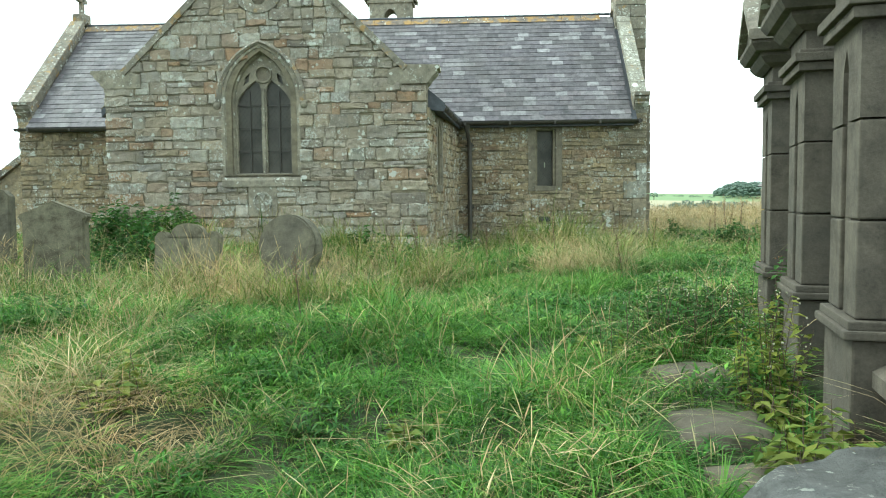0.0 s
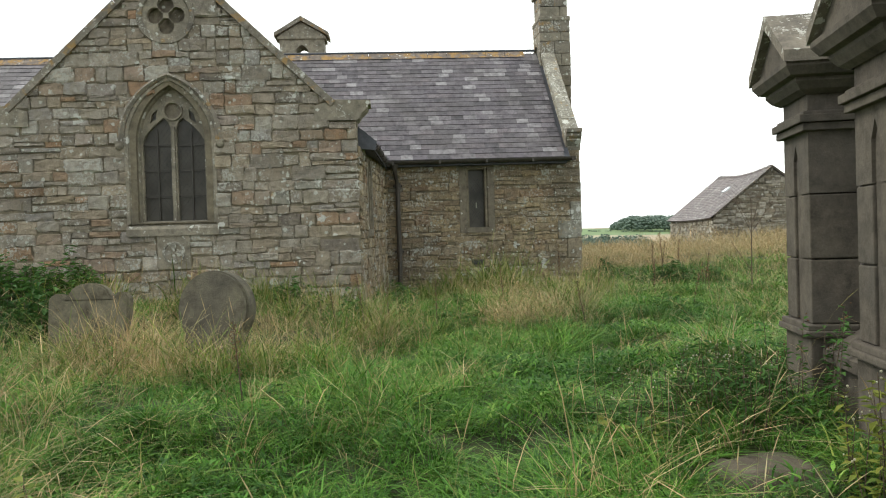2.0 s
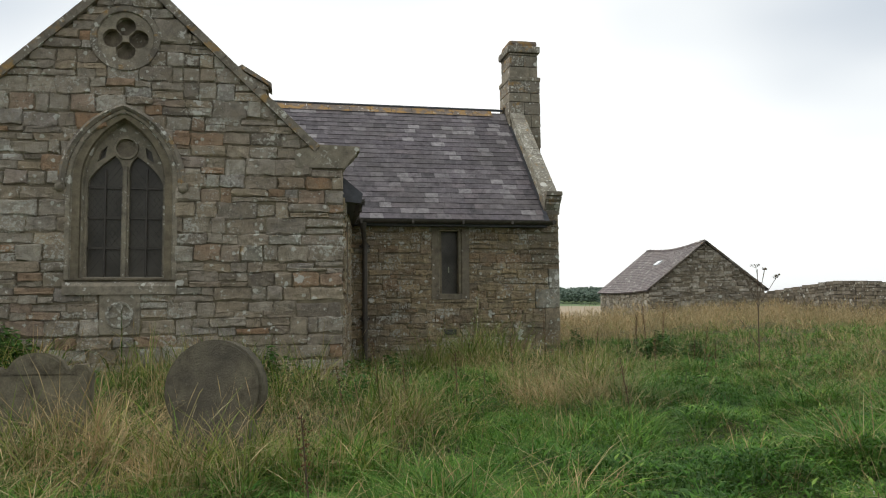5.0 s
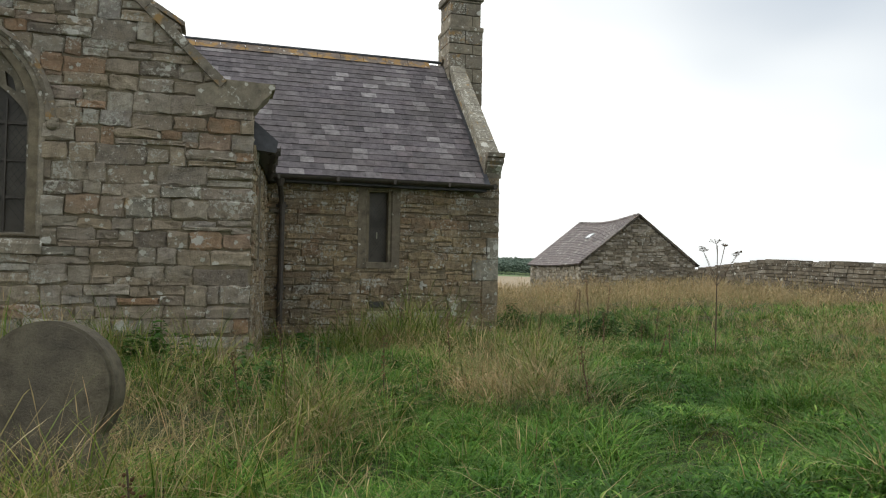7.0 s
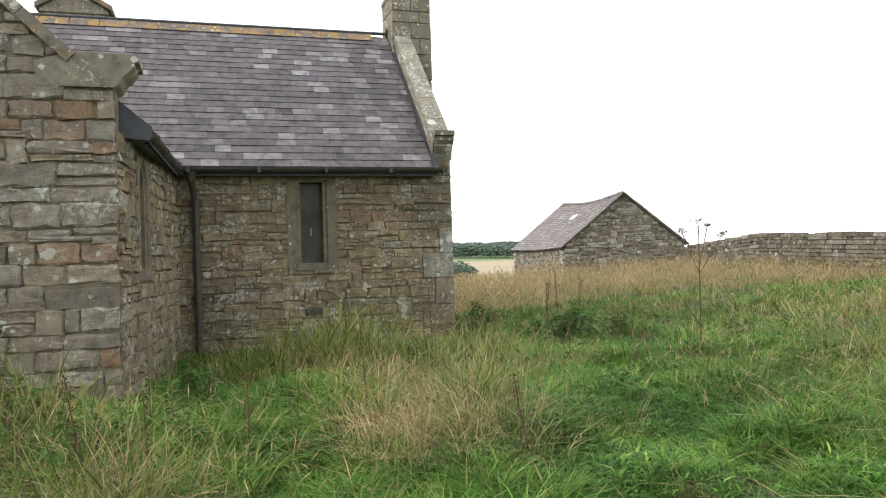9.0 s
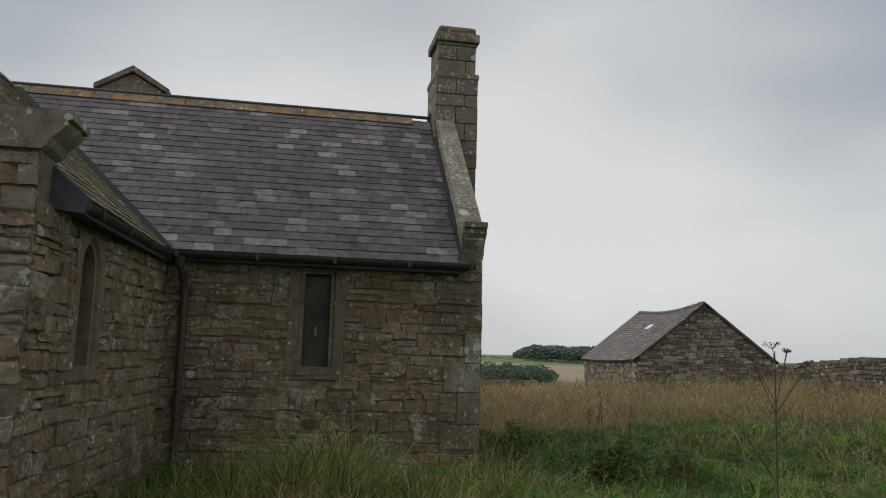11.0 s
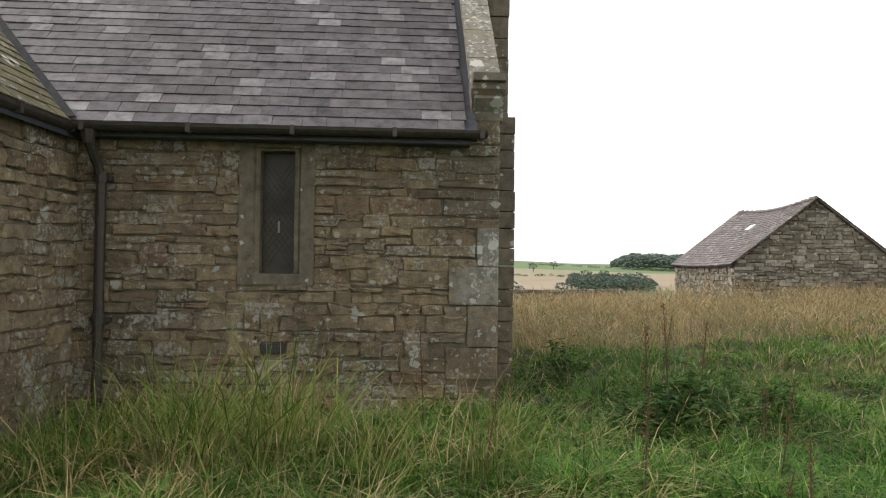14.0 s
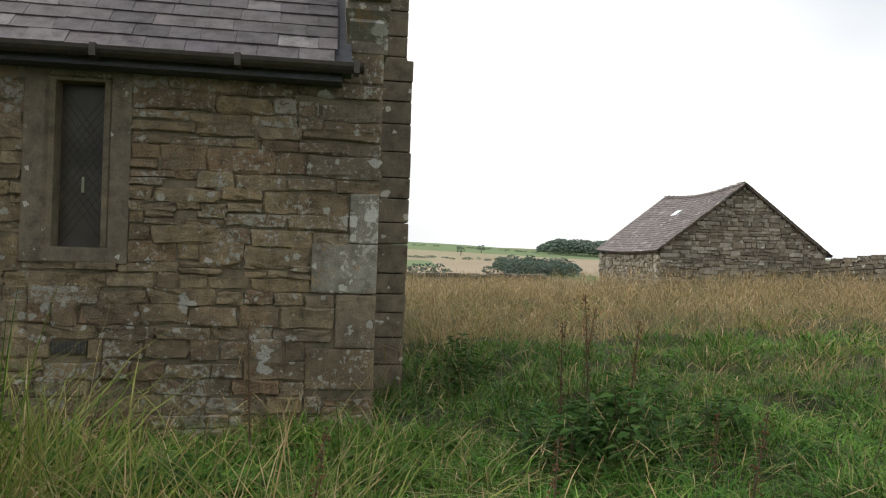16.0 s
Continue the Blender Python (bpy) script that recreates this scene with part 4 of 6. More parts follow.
bmesh.ops.create_cone(bb, cap_ends=True, segments=14, radius1=0.17, radius2=0.08, depth=0.26, matrix=Matrix.Translation((BX, BY, 7.25)))
part("bell", bb, M_IRON, bell)
# --- gable cross at the west end
cross = bmesh.new()
box(cross, NX0 + 0.0, NX0 + 0.32, RY - 0.16, RY + 0.16, RIDGE + 0.05, RIDGE + 0.32, 0.05)
box(cross, NX0 + 0.12, NX0 + 0.22, RY - 0.05, RY + 0.05, RIDGE + 0.3, RIDGE + 0.95, 0.02)
box(cross, NX0 + 0.12, NX0 + 0.22, RY - 0.2, RY + 0.2, RIDGE + 0.6, RIDGE + 0.7, 0.02)
church_part("gable_cross", cross, M_COPING, "small stone cross on the gable point")

# --- west porch, lower, beyond the nave end
PX0 = NX0 - 2.4
church_part("west_porch", slab([(PX0, BASE), (NX0 - 0.02, BASE), (NX0 - 0.02, 2.62), (PX0, 0.9)], 15.75, 19.4), M_NAVE_REST, "low lean-to against the nave end")
pr = bmesh.new()
for k in range(10):
    u0, u1 = k / 10, (k + 1.15) / 10
    slab([(PX0 + (NX0 - PX0) * u0, 0.95 + 1.72 * u0 + 0.035), (PX0 + (NX0 - PX0) * min(1, u1), 0.95 + 1.72 * min(1, u1) + 0.02), (PX0 + (NX0 - PX0) * min(1, u1), 0.95 + 1.72 * min(1, u1)), (PX0 + (NX0 - PX0) * u0, 0.95 + 1.72 * u0)], 15.95, 19.4, bm=pr)
church_part("porch_roof", pr, M_SLATE_REST)
church_part("porch_coping", slab([(PX0, 0.92), (NX0 - 0.02, 2.64), (NX0 - 0.02, 2.80), (PX0, 1.08)], 15.66, 15.95), M_COPING)

# --- gutters and downpipe
def half_gutter(pts_from, pts_to, r, name, label):
    a, b = Vector(pts_from), Vector(pts_to)
    d = (b - a).normalized()
    side = d.cross(Vector((0, 0, 1))).normalized()
    bm = bmesh.new()
    ends = []
    for p in (a, b):
        ring = []
        for rr in (r, r - 0.008):
            ring.append([bm.verts.new(p + side * rr * math.cos(t) + Vector((0, 0, 1)) * rr * math.sin(t)) for t in [math.pi + math.pi * i / 8 for i in range(9)]])
        ends.append(ring)
    for q in range(2):
        for i in range(8):
            bm.faces.new((ends[0][q][i], ends[0][q][i + 1], ends[1][q][i + 1], ends[1][q][i]))
    for e in ends:
        for i in range(8):
            bm.faces.new((e[0][i], e[0][i + 1], e[1][i + 1], e[1][i]))
    for i in (0, 8):
        bm.faces.new((ends[0][0][i], ends[1][0][i], ends[1][1][i], ends[0][1][i]))
    bmesh.ops.recalc_face_normals(bm, faces=bm.faces)
    length = (b - a).length
    for k in range(int(length / 0.9) + 1):
        p = a + d * min(0.3 + k * 0.9, length - 0.05)
        box(bm, -0.02, 0.02, -r - 0.006, r + 0.006, -r - 0.006, 0.012, m=Matrix.Translation(p) @ d.to_track_quat("X", "Z").to_matrix().to_4x4())
    return church_part(name, bm, M_IRON, label)


half_gutter((0.16, 14.95, 3.115), (EX - 0.16, 14.95, 3.125), 0.065, "gutter", "dark cast-iron gutter under the slates")
half_gutter((0.19, TY + 0.30, 3.08), (0.325, 15.0, 3.10), 0.065, "gutter", "")
half_gutter((NX0 + 0.1, 14.95, 3.115), (TX0 - 0.1, 14.95, 3.115), 0.06, "gutter", "")
church_part("soffit_board", one_box(0.05, EX - 0.3, 15.03, NY, 3.02, 3.07), M_FASCIA)
church_part("soffit_board", one_box(TX1 - 0.05, 0.14, TY + 0.36, 15.02, 3.02, 3.06, m=Matrix.Translation((0, SKEW_Y, 0)) @ Matrix.Rotation(-0.05, 4, "Z") @ Matrix.Translation((0, -SKEW_Y, 0))), M_FASCIA)
fas = slab([(TX1 - 0.02, 3.03), (0.20, 3.00), (0.22, 3.13), (TX1 - 0.02, 3.38)], TY + 0.30, TY + 0.36)
church_part("verge_board", fas, M_FASCIA, "dark board closing the eave end")
DP = 0.54
pipe = thing("downpipe", "rusty cast-iron downpipe in the wall angle", "downpipe")
pipe.parent = church
pipe.matrix_local = church_inv
del pipe["category"]
pb = bmesh.new()
bmesh.ops.create_cone(pb, cap_ends=True, segments=12, radius1=0.045, radius2=0.075, depth=0.12, matrix=Matrix.Translation((DP - 0.05, 14.97, 3.0)))
part("hopper", pb, M_IRON, pipe)
part("swan_neck", tube(tube(bmesh.new(), (DP - 0.05, 14.97, 2.97), (DP - 0.02, 15.1, 2.78), 0.042), (DP - 0.02, 15.1, 2.80), (DP, 15.15, 2.66), 0.042), M_IRON, pipe)
part("pipe", tube(bmesh.new(), (DP, 15.16, 2.72), (DP, 15.16, 0.45), 0.045, sides=12), M_IRON, pipe)
for z in (2.62, 1.35):
    part("pipe_collar", tube(bmesh.new(), (DP, 15.16, z), (DP, 15.16, z + 0.09), 0.06, sides=12), M_IRON, pipe)
    part("pipe_bracket", one_box(DP - 0.09, DP + 0.09, 15.18, 15.25, z + 0.02, z + 0.06), M_IRON, pipe)

# ---------------------------------------------------------------- gate piers
LINE = math.atan2(0.25, 1.13)        # the pier line leans to +x as it runs ahead
PIER_M = [Matrix.Translation((x, y, 0)) @ Matrix.Rotation(-LINE, 4, "Z") for x, y in ((2.255, 2.20), (2.52, 3.36), (2.755, 4.47))]
PW = 0.49


def gate_pier():
    """Square ashlar pier, corner at the origin: body to +x and +y. Its -x face has a narrow pointed slot."""
    top = thing("gate_pier", "tall soot-stained ashlar gate pier with gabled cap", "gate pier", group="gate piers")
    part("plinth", one_box(0.0, PW, 0.0, PW, -0.1, 1.01, 0.012), M_PIER, top)
    part("plinth_foot", one_box(-0.02, PW + 0.02, -0.02, PW + 0.02, -0.1, 0.53, 0.015), M_PIER, top)
    part("core", one_box(0.03, PW - 0.03, 0.06, PW - 0.03, 1.0, 2.2), M_PIER, top)
    mould = bmesh.new()
    box(mould, -0.034, PW + 0.034, -0.034, PW + 0.034, 1.015, 1.05, 0.008)
    box(mould, -0.018, PW + 0.018, -0.018, PW + 0.018, 1.048, 1.085, 0.008)
    part("base_moulding", mould, M_PIER, top)
    zs = (1.085, 1.455, 1.825, 2.185)
    for i, (a, b) in enumerate(zip(zs, zs[1:])):
        bm = bmesh.new()
        s0, s1 = PW / 2 - 0.045, PW / 2 + 0.045
        z0, z1 = a + 0.004, b - 0.004
        if i < 2:
            box(bm, 0.012, PW - 0.012, 0.012, s0, z0, z1, 0.008)
            box(bm, 0.012, PW - 0.012, s1, PW - 0.012, z0, z1, 0.008)
            box(bm, 0.055, PW - 0.02, s0 - 0.01, s1 + 0.01, z0, z1)
        else:
            zt = 2.03
            box(bm, 0.055, PW - 0.02, s0 - 0.01, s1 + 0.01, z0, z1)
            face = [(0.012, z0), (s0, z0), (s0, zt), (PW / 2, zt + 0.09), (s1, zt), (s1, z0), (PW - 0.012, z0), (PW - 0.012, z1), (0.012, z1)]
            slab(face, 0.012, PW - 0.012, bm=bm, m=SX)
        part("shaft_block", bm, M_PIER, top)
    col = bmesh.new()
    box(col, -0.025, PW + 0.025, -0.025, PW + 0.025, 2.18, 2.222, 0.005)
    box(col, -0.045, PW + 0.045, -0.045, PW + 0.045, 2.225, 2.268, 0.005)
    box(col, -0.02, PW + 0.02, -0.02, PW + 0.02, 2.265, 2.29, 0.008)
    part("neck_moulding", col, M_PIER, top)
    part("neck", one_box(0.012, PW - 0.012, 0.012, PW - 0.012, 2.285, 2.40, 0.006), M_PIER, top)
    rings = [(0.0, 2.385), (0.04, 2.41), (0.07, 2.45), (0.07, 2.47), (0.105, 2.48), (0.135, 2.525), (0.135, 2.555), (0.10, 2.565)]
    bm = bmesh.new()
    prev = None
    for o, z in rings:
        v = [bm.verts.new(p) for p in ((-o, -o, z), (PW + o, -o, z), (PW + o, PW + o, z), (-o, PW + o, z))]
        if prev:
            for i in range(4):
                bm.faces.new((prev[i], prev[(i + 1) % 4], v[(i + 1) % 4], v[i]))
        prev = v
    bm.faces.new(prev)
    part("cornice", bm, M_PIER, top)
    cap = slab([(-0.12, 2.56), (PW + 0.12, 2.56), (PW / 2, 2.82)], -0.10, PW + 0.10, m=SX)
    part("cap_core", cap, M_PIER, top)
    for s in (-1, 1):
        c, e = PW / 2, PW / 2 + s * (PW / 2 + 0.15)
        pts = [(e, 2.545), (c, 2.82), (c, 2.90), (e - s * 0.0, 2.61)]
        part("cap_slope", slab(pts if s > 0 else pts[::-1], -0.15, PW + 0.15, m=SX), M_CAP, top, "lichened cap slope")
    return top


pier = gate_pier()
pier.matrix_world = PIER_M[0]
for m in PIER_M[1:]:
    copy_thing(pier, m)


def low_wall(length, m, label):
    """Dwarf wall with a weathered coping, running along +y from the origin."""
    w = thing("dwarf_wall", label, "wall", kind="")
    part("wall_body", one_box(0.10, 0.42, 0.0, length, -0.1, 0.86, 0.02), M_PIER, w)
    part("wall_coping", slab([(0.05, 0.84), (0.47, 0.84), (0.47, 0.90), (0.26, 1.02), (0.05, 0.90)], 0.0, length), M_PIER, w)
    w.matrix_world = m
    return w


low_wall(0.66, PIER_M[1] @ Matrix.Translation((0, PW + 0.002, 0.05)), "low weathered dwarf wall between two gate piers")
low_wall(3.2, PIER_M[0] @ Matrix.Translation((0.02, -3.202, 0.0)), "low weathered dwarf wall beside the gate pier")


def iron_gate(name, width, z0, z1, m, bars, label, rails, latch):
    g = thing(name, label, "gate" if latch else "railing")
    for z in rails:
        part("rail", one_box(-0.012, 0.012, 0, width, z - 0.02, z + 0.02, 0.003), M_GATE, g)
    for i in range(bars):
        y = 0.03 + (width - 0.06) * i / (bars - 1)
        edge = latch and i in (0, bars - 1)
        w = 0.022 if edge else 0.011
        bm = one_box(-w, w, y - w, y + w, z0, z1, 0.003)
        bmesh.ops.create_cone(bm, cap_ends=True, segments=4, radius1=0.028, radius2=0.002, depth=0.12, matrix=Matrix.Translation((0, y, z1 + 0.055)))
        part("bar", bm, M_GATE, g)
    if latch:
        bm = one_box(-0.05, 0.05, 0.02, 0.16, 1.18, 1.36, 0.01)
        tube(bm, (-0.06, 0.09, 1.25), (-0.11, 0.09, 1.25), 0.02, 0.025)
        part("lock_box", bm, M_IRON, g, "iron lock box with round knob")
    g.matrix_world = m
    return g


iron_gate("iron_gate", 0.655, 0.62, 2.02, PIER_M[0] @ Matrix.Translation((0.27, PW + 0.012, 0)), 7, "closed brown-painted wrought-iron gate", (0.75, 0.98, 1.12, 1.9), True)
iron_gate("iron_railing", 0.62, 1.02, 1.95, PIER_M[1] @ Matrix.Translation((0.26, PW + 0.02, 0)), 6, "spiked iron railing on the dwarf wall", (1.2, 1.82), False)
iron_gate("iron_railing", 3.0, 0.99, 1.95, PIER_M[0] @ Matrix.Translation((0.28, -3.1, 0)), 20, "spiked iron railing on the dwarf wall", (1.2, 1.82), False)


def stepping_slab(x, y, w, d, turn):
    bm = bmesh.new()
    bmesh.ops.create_grid(bm, x_segments=6, y_segments=6, size=0.5)
    for v in bm.verts:
        edge = max(abs(v.co.x), abs(v.co.y)) > 0.4
        v.co = Vector((v.co.x * w * random.uniform(0.92, 1.08), v.co.y * d * random.uniform(0.92, 1.08), random.uniform(-0.01, 0.01) - (0.03 if edge else 0)))
    ext = bmesh.ops.extrude_face_region(bm, geom=bm.faces[:])
    bmesh.ops.translate(bm, vec=(0, 0, -0.14), verts=[v for v in ext["geom"] if isinstance(v, bmesh.types.BMVert)])
    bmesh.ops.recalc_face_normals(bm, faces=bm.faces)
    ob = part("stone_slab", bm, M_EARTH, None, "", True)
    ob.matrix_world = pose(x, y, gz(x, y) + 0.055, 0, 0, turn)
    return tagged(ob, "flat worn stone step half lost in grass", "stone slab", group="worn steps")


stepping_slab(2.04, 3.55, 0.38, 0.34, 12)
stepping_slab(1.96, 2.72, 0.42, 0.4, -5)
stepping_slab(2.05, 2.15, 0.5, 0.4, 20)

# boulder close to the start
bm = bmesh.new()
bmesh.ops.create_icosphere(bm, subdivisions=4, radius=1)
for v in bm.verts:
    p = v.co.copy()
    q = noise.noise(p * 1.6) * 0.14 + noise.noise(p * 5) * 0.10 + noise.noise(p * 13) * 0.08
    v.co = p * (1 + q)
    v.co.z = min(v.co.z, 0.62 + 0.1 * noise.noise(p * 3))
    v.co = Vector((v.co.x * 0.55, v.co.y * 0.34, v.co.z * 0.5))
rock = part("boulder", bm, M_ROCK, None, "", True)
rock.matrix_world = pose(2.14, 1.62, 0.395, 0, -5, 24)
tagged(rock, "rough grey boulder crusted with pale lichen", "boulder")

# ---------------------------------------------------------------- gravestones
def gravestone(name, outline, thick, label, x, y, turn, lean, group="gravestones", panel=None):
    g = thing(name, label, "gravestone", group=group)
    bm = slab(outline, 0, thick)
    es = [e for e in bm.edges if len(e.link_faces) == 2 and e.calc_face_angle(0) > 0.9]
    bmesh.ops.bevel(bm, geom=es, offset=0.018, segments=2, affect="EDGES")
    part("stone_body", bm, M_GRAVE, g)
    if panel:
        part("inscribed_panel", slab(panel, -0.008, 0.01), M_GRAVE, g, "worn inscription panel")
    g.matrix_world = pose(x, y, gz(x, y), lean, 0, turn)
    return g


h1 = 1.40 - gz(-1.31, 7.38)
seg = [(-0.27, -0.3), (0.27, -0.3)] + [(0.36 * math.cos(a), h1 - 0.355 + 0.355 * math.sin(a)) for a in np.linspace(-0.65, math.pi + 0.65, 25)]
gravestone("gravestone", seg, 0.17, "round-headed grey gravestone spotted with lichen in long grass", -1.27, 7.38, -17, -5)
h2 = 1.31 - gz(-2.62, 8.0)
shp = [(-0.40, -0.3), (0.40, -0.3), (0.40, h2 - 0.16), (0.36, h2 - 0.10), (0.28, h2 - 0.10), (0.24, h2 - 0.15)] + [(0.2 * math.cos(a), h2 - 0.12 + 0.12 * math.sin(a)) for a in np.linspace(0.15, math.pi - 0.15, 9)] + [(-0.24, h2 - 0.15), (-0.28, h2 - 0.10), (-0.36, h2 - 0.10), (-0.40, h2 - 0.16)]
gravestone("gravestone", shp, 0.14, "shouldered gravestone leaning among dead stalks", -2.62, 8.0, -4, -7)
h3 = 1.57 - gz(-4.18, 8.0)
ped = [(-0.36, -0.3), (0.36, -0.3), (0.36, h3 - 0.22), (0.41, h3 - 0.21), (0.41, h3 - 0.16), (0.0, h3), (-0.41, h3 - 0.16), (-0.41, h3 - 0.21), (-0.36, h3 - 0.22)]
gravestone("gravestone", ped, 0.16, "dark gravestone with a pedimented top", -4.18, 8.0, 5, 0, panel=[(-0.29, 0.1), (0.29, 0.1), (0.29, h3 - 0.3), (-0.29, h3 - 0.3)])
h4 = 1.78 - gz(-5.75, 8.8)
scr = [(-0.5, -0.3), (0.5, -0.3), (0.5, h4 - 0.14), (0.42, h4 - 0.06), (0.3, h4 - 0.05), (0.2, h4), (-0.2, h4), (-0.3, h4 - 0.05), (-0.42, h4 - 0.06), (-0.5, h4 - 0.14)]
gravestone("gravestone", scr, 0.18, "broad dark gravestone with a scrolled top", -5.75, 8.8, 8, 0)
h5 = 1.30 - gz(-4.85, 7.6)
gravestone("gravestone", [(-0.25, -0.3), (0.25, -0.3), (0.25, h5 - 0.1)] + [(0.22 * math.cos(a), h5 - 0.1 + 0.1 * math.sin(a)) for a in np.linspace(0.2, math.pi - 0.2, 7)] + [(-0.25, h5 - 0.1)], 0.12, "small round-headed gravestone beside a taller one", -4.95, 7.6, 0, -2)

# ---------------------------------------------------------------- barn
barn = thing("barn", "low rubble-stone barn with a sagging slate roof", "barn")
A, B, D = Vector((13.19, 30.08, 0)), Vector((17.65, 29.15, 0)), Vector((13.81, 36.42, 0))
C = B + D - A
ez, az, zb = 2.10, 3.95, 0.0
U, V = (B - A), (D - A)


def barn_wall(p, q, gable):
    """A wall of the barn laid with its own stones, proud of a mortar core."""
    d = (q - p)
    length = d.length
    d = d / length
    out = Vector((d.y, -d.x, 0))
    m = Matrix(((d.x, -out.x, 0, p.x), (d.y, -out.y, 0, p.y), (0, 0, 1, 0), (0, 0, 0, 1)))
    pts = [(0, zb), (length, zb), (length, ez), (length / 2, az), (0, ez)] if gable else [(0, zb), (length, zb), (length, ez), (0, ez)]
    core = part("wall", slab(pts, 0.0, 0.4, m=m), M_MORTAR, barn)
    r = random.Random(int(length * 100))
    bm = bmesh.new()
    z = zb + 0.3
    while z < (az if gable else ez) - 0.03:
        h = r.uniform(0.06, 0.15)
        zm = z + h / 2
        hw = 0 if zm <= ez else length / 2 * (zm - ez) / (az - ez)
        x = hw
        while x < length - hw - 0.03:
            w = min(r.uniform(0.12, 0.42), length - hw - x)
            if x in (hw,) and zm < ez:
                w, = (r.choice((0.3, 0.55)),)
            o, j = r.uniform(0.008, 0.06), r.uniform(0.003, 0.016)
            k1, k2, k3, k4 = (r.uniform(-0.028, 0.028) for _ in range(4))
            v = [bm.verts.new(m @ Vector(c)) for c in ((x + j, -o, z + j + k1), (x + w - j, -o - r.uniform(-0.01, 0.01), z + j + k2), (x + w - j, -o, z + h - j + k3), (x + j, -o, z + h - j + k4), (x + 0.004, 0.01, z + 0.004), (x + w - 0.004, 0.01, z + 0.004), (x + w - 0.004, 0.01, z + h - 0.004), (x + 0.004, 0.01, z + h - 0.004))]
            for f in ((0, 1, 2, 3), (0, 4, 5, 1), (1, 5, 6, 2), (2, 6, 7, 3), (3, 7, 4, 0)):
                bm.faces.new([v[i] for i in f])
            x += w
        z += h
    bmesh.ops.recalc_face_normals(bm, faces=bm.faces)
    part("stonework", bm, M_BARN, core)["kind"] = "stuff"


barn_wall(A, B, True)
barn_wall(D, A, False)
barn_wall(C, D, True)
barn_wall(B, C, False)
ra, rd = (A + B) / 2 + Vector((0, 0, az + 0.1)), (D + C) / 2 + Vector((0, 0, az + 0.12))


def barn_roof(e0, e1, r0, r1, name):
    """Slates in lapped rows between an eave and the sagging ridge."""
    bm = bmesh.new()
    rows, cols = 24, 34
    r = random.Random(3)
    n = (e1 - e0).cross(r0 - e0).normalized()
    if n.z < 0:
        n = -n

    def at(u, v):
        p = e0.lerp(e1, u).lerp(r0.lerp(r1, u), v)
        p.z -= 0.16 * math.sin(math.pi * u) * (0.35 + 0.65 * v)
        return p
    for j in range(rows):
        for i in range(-1, cols):
            u0, u1 = (i + (0.5 if j % 2 else 0)) / cols, (i + 1 + (0.5 if j % 2 else 0)) / cols
            u0, u1 = max(0, u0) + 0.0007, min(1, u1) - 0.0007
            if u1 <= u0 or r.random() < 0.003:
                continue
            lift = n * (0.016 + r.uniform(0, 0.008))
            a, b, c, d = at(u0, j / rows) + lift, at(u1, j / rows) + lift, at(u1, (j + 1.25) / rows if j < rows - 1 else 1) + n * 0.006, at(u0, (j + 1.25) / rows if j < rows - 1 else 1) + n * 0.006
            v = [bm.verts.new(p) for p in (a, b, c, d, a - n * 0.016, b - n * 0.016)]
            bm.faces.new((v[0], v[1], v[2], v[3]))
            bm.faces.new((v[4], v[5], v[1], v[0]))
    deck = []
    for k in range(9):
        deck.append((bm.verts.new(at(k / 8, 0) - n * 0.05), bm.verts.new(at(k / 8, 1) - n * 0.05), bm.verts.new(at(k / 8, 0)), bm.verts.new(at(k / 8, 1))))
    for p, q in zip(deck, deck[1:]):
        for a, b in ((0, 1), (1, 3), (3, 2), (2, 0)):
            bm.faces.new((p[a], p[b], q[b], q[a]))
    bmesh.ops.recalc_face_normals(bm, faces=bm.faces)
    part("roof", bm, M_BARNROOF, barn, name)
    return at, n


ov = V.normalized() * 0.12
uo = U.normalized() * 0.14
zoff = Vector((0, 0, ez - 0.02))
at, nrm = barn_roof(A - uo - ov + zoff, D - uo + ov + zoff, ra - ov, rd + ov, "slate roof slope sagging at the ridge")
barn_roof(B + uo - ov + zoff, C + uo + ov + zoff, ra - ov, rd + ov, "")
light = at(0.42, 0.62) + nrm * 0.06
bm = bmesh.new()
s1, s2 = (D - A).normalized() * 0.45, (at(0.42, 0.72) - at(0.42, 0.62)).normalized() * 0.3
f = [bm.verts.new(light + p) for p in (Vector(), s1, s1 + s2, s2)]
g2 = [bm.verts.new(v.co - nrm * 0.05) for v in f]
bm.faces.new(f)
for i in range(4):
    bm.faces.new((f[(i + 1) % 4], f[i], g2[i], g2[(i + 1) % 4]))
M_PANE, pn, pl, pbsdf = material("skylight_glass")
pbsdf.inputs["Base Color"].default_value, pbsdf.inputs["Roughness"].default_value = (0.75, 0.78, 0.8, 1), 0.06
part("skylight", bm, M_PANE, barn, "small glass roof light")
bm = bmesh.new()
for k in range(14):
    for ridge_u in ((k / 14, (k + 0.97) / 14),):
        a, b = ra.lerp(rd, ridge_u[0]), ra.lerp(rd, ridge_u[1])
        dz = 0.16 * math.sin(math.pi * (ridge_u[0] + ridge_u[1]) / 2)
        tube(bm, a + Vector((0, 0, 0.0 - dz)), b + Vector((0, 0, 0.0 - dz)), 0.07, sides=8)
part("ridge", bm, M_BARNROOF, barn)
for s in (A, B):
    a, b = s + Vector((0, 0, ez + 0.06)), (A + B) / 2 + Vector((0, 0, az + 0.08))
    bm = tube(bmesh.new(), a - V.normalized() * 0.06, b - V.normalized() * 0.06, 0.04, sides=6)
    part("verge", bm, M_COPING, barn)

